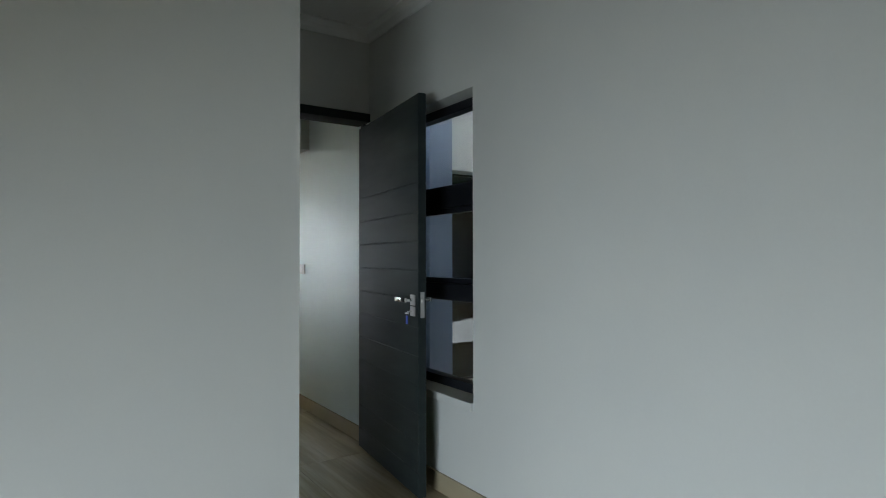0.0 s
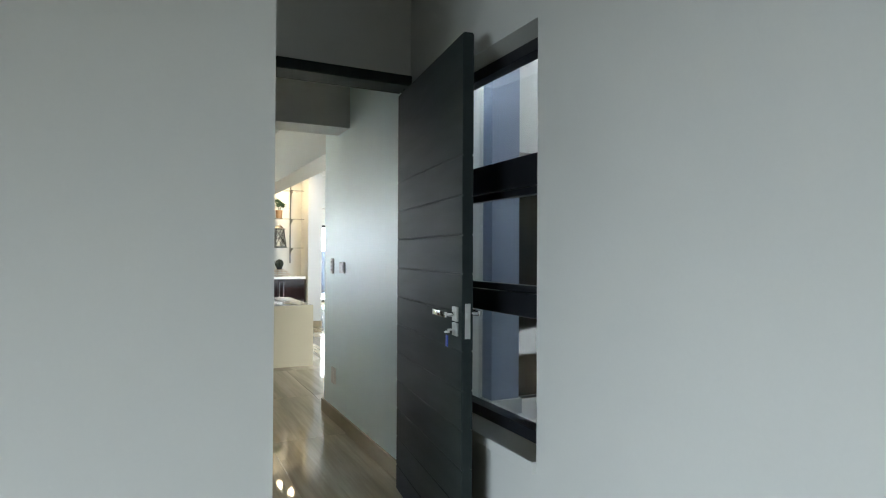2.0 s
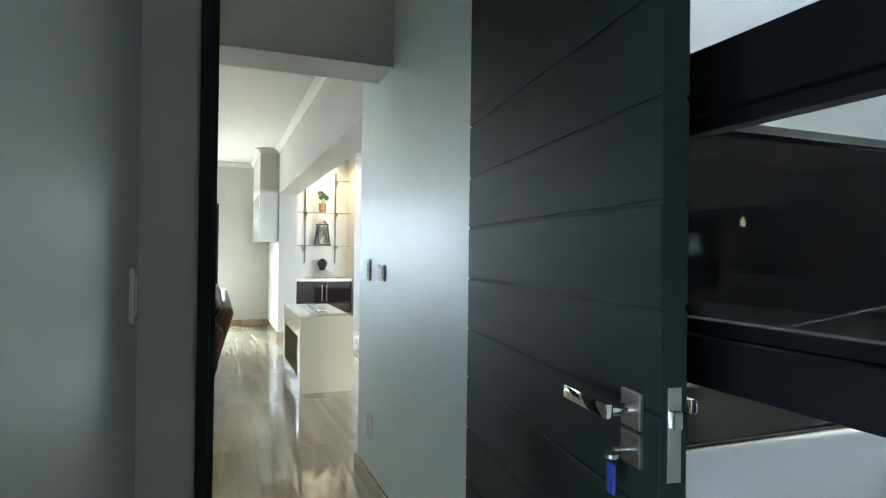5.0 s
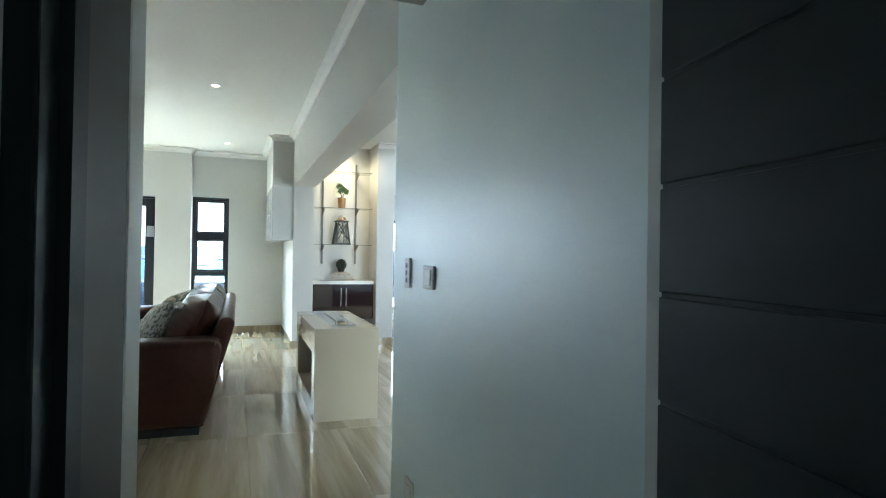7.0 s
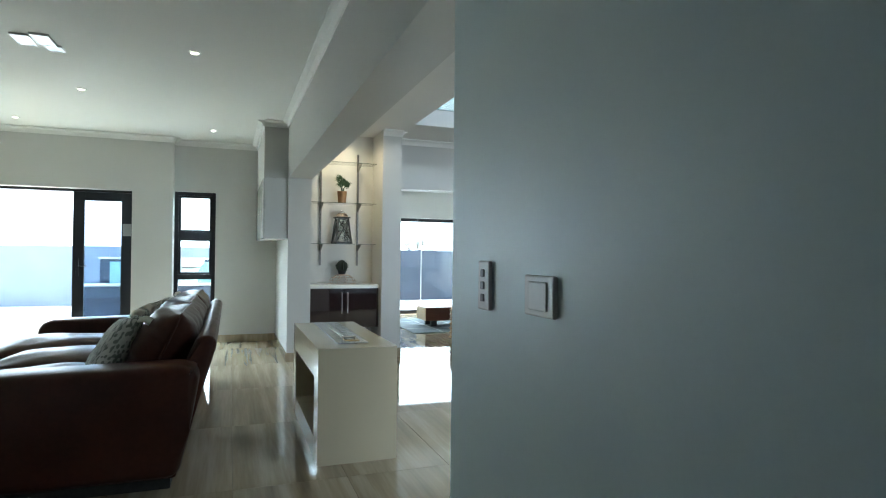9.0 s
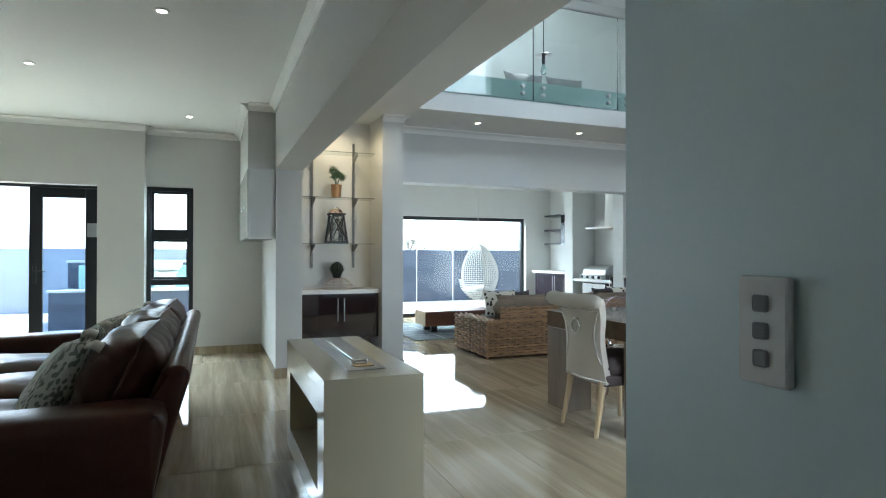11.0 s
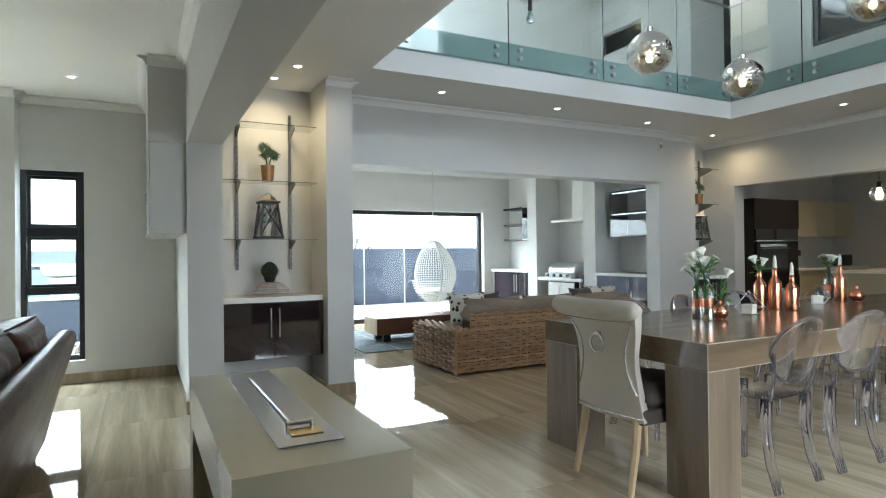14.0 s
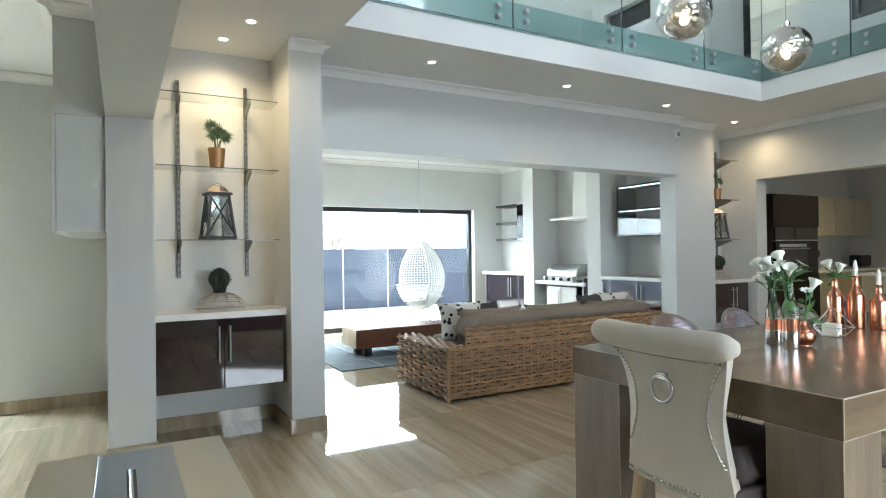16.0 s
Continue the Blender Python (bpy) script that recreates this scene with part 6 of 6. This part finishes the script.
for z in (0.0, 0.33, 0.642):
    part("shelf_board", boxes((-0.35, -0.012, 0.018, 0.812, z, z + 0.018)), BLACK, gu)
part("pane", boxes((-0.356, -0.350, 0, 0.83, 0, 0.66)), GLASS, gu).visible_shadow = False
LED = glow("cool_led_strip", (0.80, 0.92, 1.0), 0.55)
part("led_strip", boxes((-0.33, -0.315, 0.03, 0.80, 0.628, 0.640)), LED, gu, "cool white LED strip")
part("led_strip", boxes((-0.33, -0.315, 0.03, 0.80, 0.318, 0.329)), LED, gu, "cool white LED strip")

# barbecue and hood
GRILL = mat("pale_enamel", (0.60, 0.60, 0.58), 0.25, 0.3, dark=0.05, scale=5)
bb = thing("gas_barbecue", "stainless and white gas barbecue on a cabinet cart", "barbecue", pose(7.62, 12.86, 0))
part("cart", boxes((0.02, 0.42, 0.12, 0.78, 0.06, 0.74), bevel=0.006), BLACK, bb, "dark cart body")
for k in range(2):
    d = part("door", boxes((0.0, 0.019, 0.125 + 0.33 * k, 0.445 + 0.33 * k, 0.09, 0.72), bevel=0.004), GRILL, bb, "white cart door")
    part("handle", cyl(B(), (-0.02, 0.41 + 0.08 * k, 0.48), (-0.02, 0.41 + 0.08 * k, 0.66), 0.008, seg=8), STEEL, d, "", True)
part("worktop", boxes((-0.05, 0.44, -0.10, 1.0, 0.745, 0.80), bevel=0.015), GRILL, bb, "pale side shelf top")
fp = part("control_panel", boxes((-0.06, 0.02, 0.12, 0.78, 0.80, 0.875), bevel=0.008), GRILL, bb)
for k in range(4):
    part("knob", cyl(B(), (-0.085, 0.20 + 0.165 * k, 0.838), (-0.06, 0.20 + 0.165 * k, 0.838), 0.022, 0.026), BLACK, fp)
lid = B()
soft_block(lid, [(0.0, 0.875), (0.42, 0.875), (0.42, 0.98), (0.34, 1.05), (0.12, 1.05), (0.02, 0.97)], 0.12, 0.78, 0.02)
part("lid", lid, STEEL, bb, "stainless domed lid", True)
part("lid_handle", cyl(B(), (-0.03, 0.22, 0.95), (-0.03, 0.68, 0.95), 0.012), STEEL, bb, "", True)
for x in (0.06, 0.38):
    for y in (0.16, 0.74):
        part("castor", cyl(B(), (x, y - 0.015, 0.03), (x, y + 0.015, 0.03), 0.03), BLACK, bb)
hood = thing("cooker_hood", "white extractor hood with a square chimney", "hood", pose(7.60, 12.74, 0))
part("canopy", boxes((0.02, 0.49, 0.02, 0.80, 1.70, 1.735), bevel=0.004), STONE, hood)
ch = B()
v0 = [(0.20, 0.14, 1.735), (0.49, 0.14, 1.735), (0.49, 0.50, 1.735), (0.20, 0.50, 1.735)]
v1 = [(0.23, 0.18, 2.748), (0.49, 0.18, 2.748), (0.49, 0.46, 2.748), (0.23, 0.46, 2.748)]
a, b = [ch.verts.new(p) for p in v0], [ch.verts.new(p) for p in v1]
ch.faces.new(a[::-1]), ch.faces.new(b)
for i in range(4):
    ch.faces.new((a[i], a[(i + 1) % 4], b[(i + 1) % 4], b[i]))
part("chimney", ch, STONE, hood)
# alarm sensor on the header's end
pir = thing("alarm_sensor", "small white wall alarm sensor", "sensor", pose(7.52, 11.16, 2.56))
part("case", boxes((-0.03, 0.03, -0.045, -0.001, -0.055, 0.055), bevel=0.008), SWITCH, pir)
part("lens", boxes((-0.02, 0.02, -0.048, -0.044, -0.03, 0.02), bevel=0.001), GREYPLASTIC, pir)

# ---- kitchen ----
KITDARK = mat("dark_gloss_laminate", (0.014, 0.012, 0.013), 0.12, dark=0.2, scale=3, coat=0.3)
OVENGLASS = mat("mirrored_oven_glass", (0.16, 0.17, 0.19), 0.04, 0.85, dark=0.1, scale=3)
KCREAM = mat("cream_gloss_laminate", (0.50, 0.46, 0.33), 0.2, dark=0.02, scale=3, coat=0.2)
tall = thing("oven_tower", "dark gloss tall kitchen unit with built-in oven", "cabinet", pose(10.05, 11.60, 0))
part("carcass", boxes((0, 1.13, 0.02, 0.595, 0.0, 2.02)), KITDARK, tall)
part("door", boxes((0.003, 1.127, 0.0, 0.019, 1.55, 2.018), bevel=0.002), KITDARK, tall)
part("door", boxes((0.003, 1.127, 0.0, 0.019, 0.10, 0.80), bevel=0.002), KITDARK, tall)
mw = part("microwave", boxes((0.04, 1.09, -0.004, 0.02, 1.36, 1.54), bevel=0.003), OVENGLASS, tall, "mirrored microwave front")
part("trim_strip", boxes((0.04, 1.09, -0.008, -0.004, 1.345, 1.36)), STEEL, mw)
part("divider", boxes((0.48, 0.53, -0.008, -0.004, 1.36, 1.54)), KITDARK, mw, "dark divider")
ov = part("oven", boxes((0.04, 0.86, -0.006, 0.02, 0.82, 1.335), bevel=0.003), KITDARK, tall, "dark glass oven front")
part("oven_glass", boxes((0.10, 0.80, -0.010, -0.006, 0.86, 1.31)), OVENGLASS, ov, "mirrored oven glass")
part("oven_handle", cyl(B(), (0.12, -0.045, 1.235), (0.78, -0.045, 1.235), 0.010), STEEL, ov, "", True)
part("control_strip", boxes((0.12, 0.78, -0.013, -0.010, 1.26, 1.30)), STEEL, ov, "steel control strip")


def wall_unit(x0, x1, m, lab):
    ob = thing("kitchen_wall_cabinet", lab, "cabinet", pose(x0, 11.84, 1.43))
    w = x1 - x0
    part("carcass", boxes((0, w, 0.02, 0.355, 0, 0.62)), m, ob)
    part("door", boxes((0.002, w - 0.002, 0.0, 0.019, 0.002, 0.618), bevel=0.002), m, ob)
    return ob


wall_unit(11.19, 11.53, KITDARK, "dark gloss kitchen wall cabinet")
for k in range(3):
    wall_unit(11.54 + 0.55 * k, 12.085 + 0.55 * k, KCREAM, "cream gloss kitchen wall cabinet")


def kitchen_base(x0, x1, y0, y1, lab):
    ob = thing("kitchen_base_cabinet", lab, "cabinet", pose(x0, y0, 0))
    w, d = x1 - x0, y1 - y0
    part("carcass", boxes((0, w, 0.02, d, 0.08, 0.86)), KCREAM, ob)
    part("plinth", boxes((0, w, 0.07, d, 0.0, 0.08)), BLACK, ob)
    for k in range(2):
        part("drawer_front", boxes((0.002, w - 0.002, 0.0, 0.019, 0.085 + 0.39 * k, 0.468 + 0.39 * k), bevel=0.002), KCREAM, ob)
    return ob


for k in range(2):
    kitchen_base(11.19 + 0.99 * k, 12.175 + 0.99 * k, 11.60, 12.195, "cream gloss kitchen base cabinet")
for k in range(3):
    kitchen_base(10.6 + 0.8 * k, 11.39 + 0.8 * k, 10.0, 10.75, "cream gloss kitchen island cabinet")
single("worktop", boxes((11.185, 13.19, 11.57, 12.197, 0.862, 0.90), bevel=0.003), STONE, "pale stone kitchen worktop along the wall", "worktop")
single("worktop", boxes((10.55, 13.05, 9.95, 10.80, 0.862, 0.90), bevel=0.003), STONE, "pale stone kitchen island worktop", "worktop")
kt = thing("coffee_machine", "black coffee machine on the kitchen worktop", "appliance", pose(11.30, 11.75, 0.90))
part("body", boxes((0, 0.17, 0.10, 0.28, 0, 0.30), bevel=0.01), BLACK, kt)
part("head", boxes((0, 0.17, 0.0, 0.10, 0.20, 0.30), bevel=0.01), BLACK, kt)
part("drip_tray", boxes((0.01, 0.16, 0.0, 0.10, 0, 0.03), bevel=0.004), STEEL, kt)
ts = thing("toaster", "black toaster on the kitchen worktop", "appliance", pose(12.7, 11.78, 0.90))
part("body", boxes((0, 0.36, 0, 0.18, 0.012, 0.21), bevel=0.025), BLACK, ts)
part("slot", boxes((0.05, 0.31, 0.05, 0.075, 0.209, 0.212)), STEEL, ts)
part("slot", boxes((0.05, 0.31, 0.105, 0.13, 0.209, 0.212)), STEEL, ts)
part("foot", boxes((0.03, 0.33, 0.03, 0.15, 0, 0.013)), GREYPLASTIC, ts)
kp = thing("globe_pendant", "clear glass globe pendant with a glowing bulb", "pendant lamp", pose(9.8, 9.74, 1.90))
part("globe", lathe(B(), [(max(0.002, 0.105 * math.sin(math.pi * k / 24)), -0.105 * math.cos(math.pi * k / 24)) for k in range(22)], 28), GLASS, kp, smooth="all")
part("bulb", lathe(B(), [(0.002, -0.055), (0.025, -0.045), (0.032, -0.01), (0.02, 0.03), (0.014, 0.06)], 16), BULB, kp, "glowing bulb", "all")
part("socket", lathe(B(), [(0.026, 0.06), (0.026, 0.15), (0.0, 0.15)], 14), BLACK, kp)
part("cable", cyl(B(), (0, 0, 0.15), (0, 0, CZ - 1.90), 0.004, seg=6), BLACK, kp)

# ---- outside ----
# turquoise lightened, with outdoor glare put into the colour
TURQ = mat("paled_turquoise_mosaic", (0.30, 0.44, 0.44), 0.15, dark=0.15, scale=14)
pool = tagged(thing("water_feature", "raised turquoise pool with a spout wall", "pool", pose(-1.2, 15.9, -0.02)))
part("wall", boxes((0, 3.0, 0, 0.18, 0, 0.62), (0, 3.0, 1.4, 1.6, 0, 1.10), (0, 0.18, 0.18, 1.4, 0, 0.62), (2.82, 3.0, 0.18, 1.4, 0, 0.62), bevel=0.01), EXT_BLUE, pool)
part("lining", boxes((0.18, 2.82, 1.38, 1.399, 0.30, 1.05)), TURQ, pool, "turquoise mosaic lining")
part("water", boxes((0.181, 2.819, 0.181, 1.379, 0.02, 0.52)), TURQ, pool, "turquoise water")
part("coping", boxes((-0.03, 3.03, -0.03, 0.21, 0.62, 0.66), (-0.03, 3.03, 1.37, 1.63, 1.10, 1.14), bevel=0.006), EXT_WHITE, pool, "pale coping")
part("spout", tube(B(), [(1.5, 1.40, 0.95), (1.5, 1.15, 0.93), (1.5, 1.05, 0.75), (1.5, 1.02, 0.53)], 0.012, 6), EXT_WHITE, pool, "pale water jet")
ft = thing("garden_fountain", "white stone pedestal fountain standing in the pool", "fountain", pose(0.49, 16.6, 0.0))
part("column", lathe(B(), [(0.26, 0.0), (0.26, 0.10), (0.19, 0.14), (0.17, 0.50), (0.18, 0.86), (0.23, 0.92)], 24), EXT_WHITE, ft, smooth=True)
part("basin", lathe(B(), [(0.10, 0.92), (0.24, 0.95), (0.30, 1.04), (0.30, 1.10), (0.27, 1.10), (0.0, 1.03)], 28), EXT_WHITE, ft, "shallow white bowl", True)
BARK = mat("grey_bark", (0.16, 0.13, 0.10), 0.9, dark=0.3, scale=12, bump=0.4)
LEAF = mat("olive_leaf", (0.10, 0.12, 0.06), 0.7, dark=0.35, scale=8)


def tree(x, y, h, seed):
    ob = thing("tree", "thin-leaved tree beyond the boundary wall", "tree", pose(x, y, -0.32), "trees behind the boundary wall")
    rnd = random.Random(seed)
    trunk, crown, ends = B(), B(), []

    def limb(p, d, L, r, depth):
        q = p + d * L
        tube(trunk, [p, p + d * L * 0.5 + Vector((rnd.uniform(-1, 1), rnd.uniform(-1, 1), 0)) * L * 0.06, q], [r, r * 0.8, r * 0.6], 6)
        ends.append(q)
        if depth:
            for _ in range(3):
                nd = (d + Vector((rnd.uniform(-1, 1), rnd.uniform(-1, 1), rnd.uniform(-0.2, 0.7))) * 0.75).normalized()
                limb(q, nd, L * rnd.uniform(0.6, 0.8), r * 0.6, depth - 1)

    limb(Vector((0, 0, 0)), Vector((0, 0, 1)), h * 0.36, 0.09, 4)
    for q in ends:
        if q.z < h * 0.42:
            continue
        for _ in range(3):
            c = q + Vector((rnd.gauss(0, 0.22), rnd.gauss(0, 0.22), rnd.gauss(0, 0.18)))
            a, b = Vector((rnd.uniform(-1, 1), rnd.uniform(-1, 1), rnd.uniform(-1, 1))).normalized(), Vector((rnd.uniform(-1, 1), rnd.uniform(-1, 1), rnd.uniform(-1, 1))).normalized()
            s = rnd.uniform(0.03, 0.06)
            crown.faces.new([crown.verts.new(c + v) for v in (a * s, b * s * 0.5, -a * s, -b * s * 0.5)])
    part("trunk", trunk, BARK, ob)
    part("crown", crown, LEAF, ob, "sparse olive leaves")


tree(7.75, 24.5, 2.2, 2)

# ---- floor tiles ----
TW, TL = 0.6, 1.2
tile_me = mesh(boxes((-TW / 2 + 0.001, TW / 2 - 0.001, -TL / 2 + 0.001, TL / 2 - 0.001, -0.012, 0.0), bevel=0.0008), "tile", TILE)
floor_ob = bpy.data.objects["floor"]
outer = []


def lay(x0, x1, y0, y1, single_pieces):
    nx, ny = round((x1 - x0) / TW), round((y1 - y0) / TL)
    for i in range(nx):
        for j in range(ny):
            cx, cy = x0 + (i + 0.5) * TW, y0 + (j + 0.5) * TL
            if single_pieces:
                o = new("tile", tile_me)
                o.parent = floor_ob
                o.location = (cx, cy, 0)
            else:
                outer.append((cx, cy))


lay(0.1, 4.3, 2.2, 14.2, True)
lay(4.3, 7.9, 5.8, 14.2, True)
lay(-6.5, 0.1, 2.2, 14.2, False)
lay(-6.5, 4.3, -3.8, 2.2, False)
lay(4.3, 7.9, 4.6, 5.8, False)
lay(7.9, 13.9, 4.6, 14.2, False)
lay(0.1, 8.5, 14.2, 15.4, False)
bm = B()
for cx, cy in outer:
    box(bm, cx - TW / 2 + 0.001, cx + TW / 2 - 0.001, cy - TL / 2 + 0.001, cy + TL / 2 - 0.001, -0.012, 0.0)
rest = part("tiles", bm, TILE, floor_ob)
tagged(rest, kind="stuff")
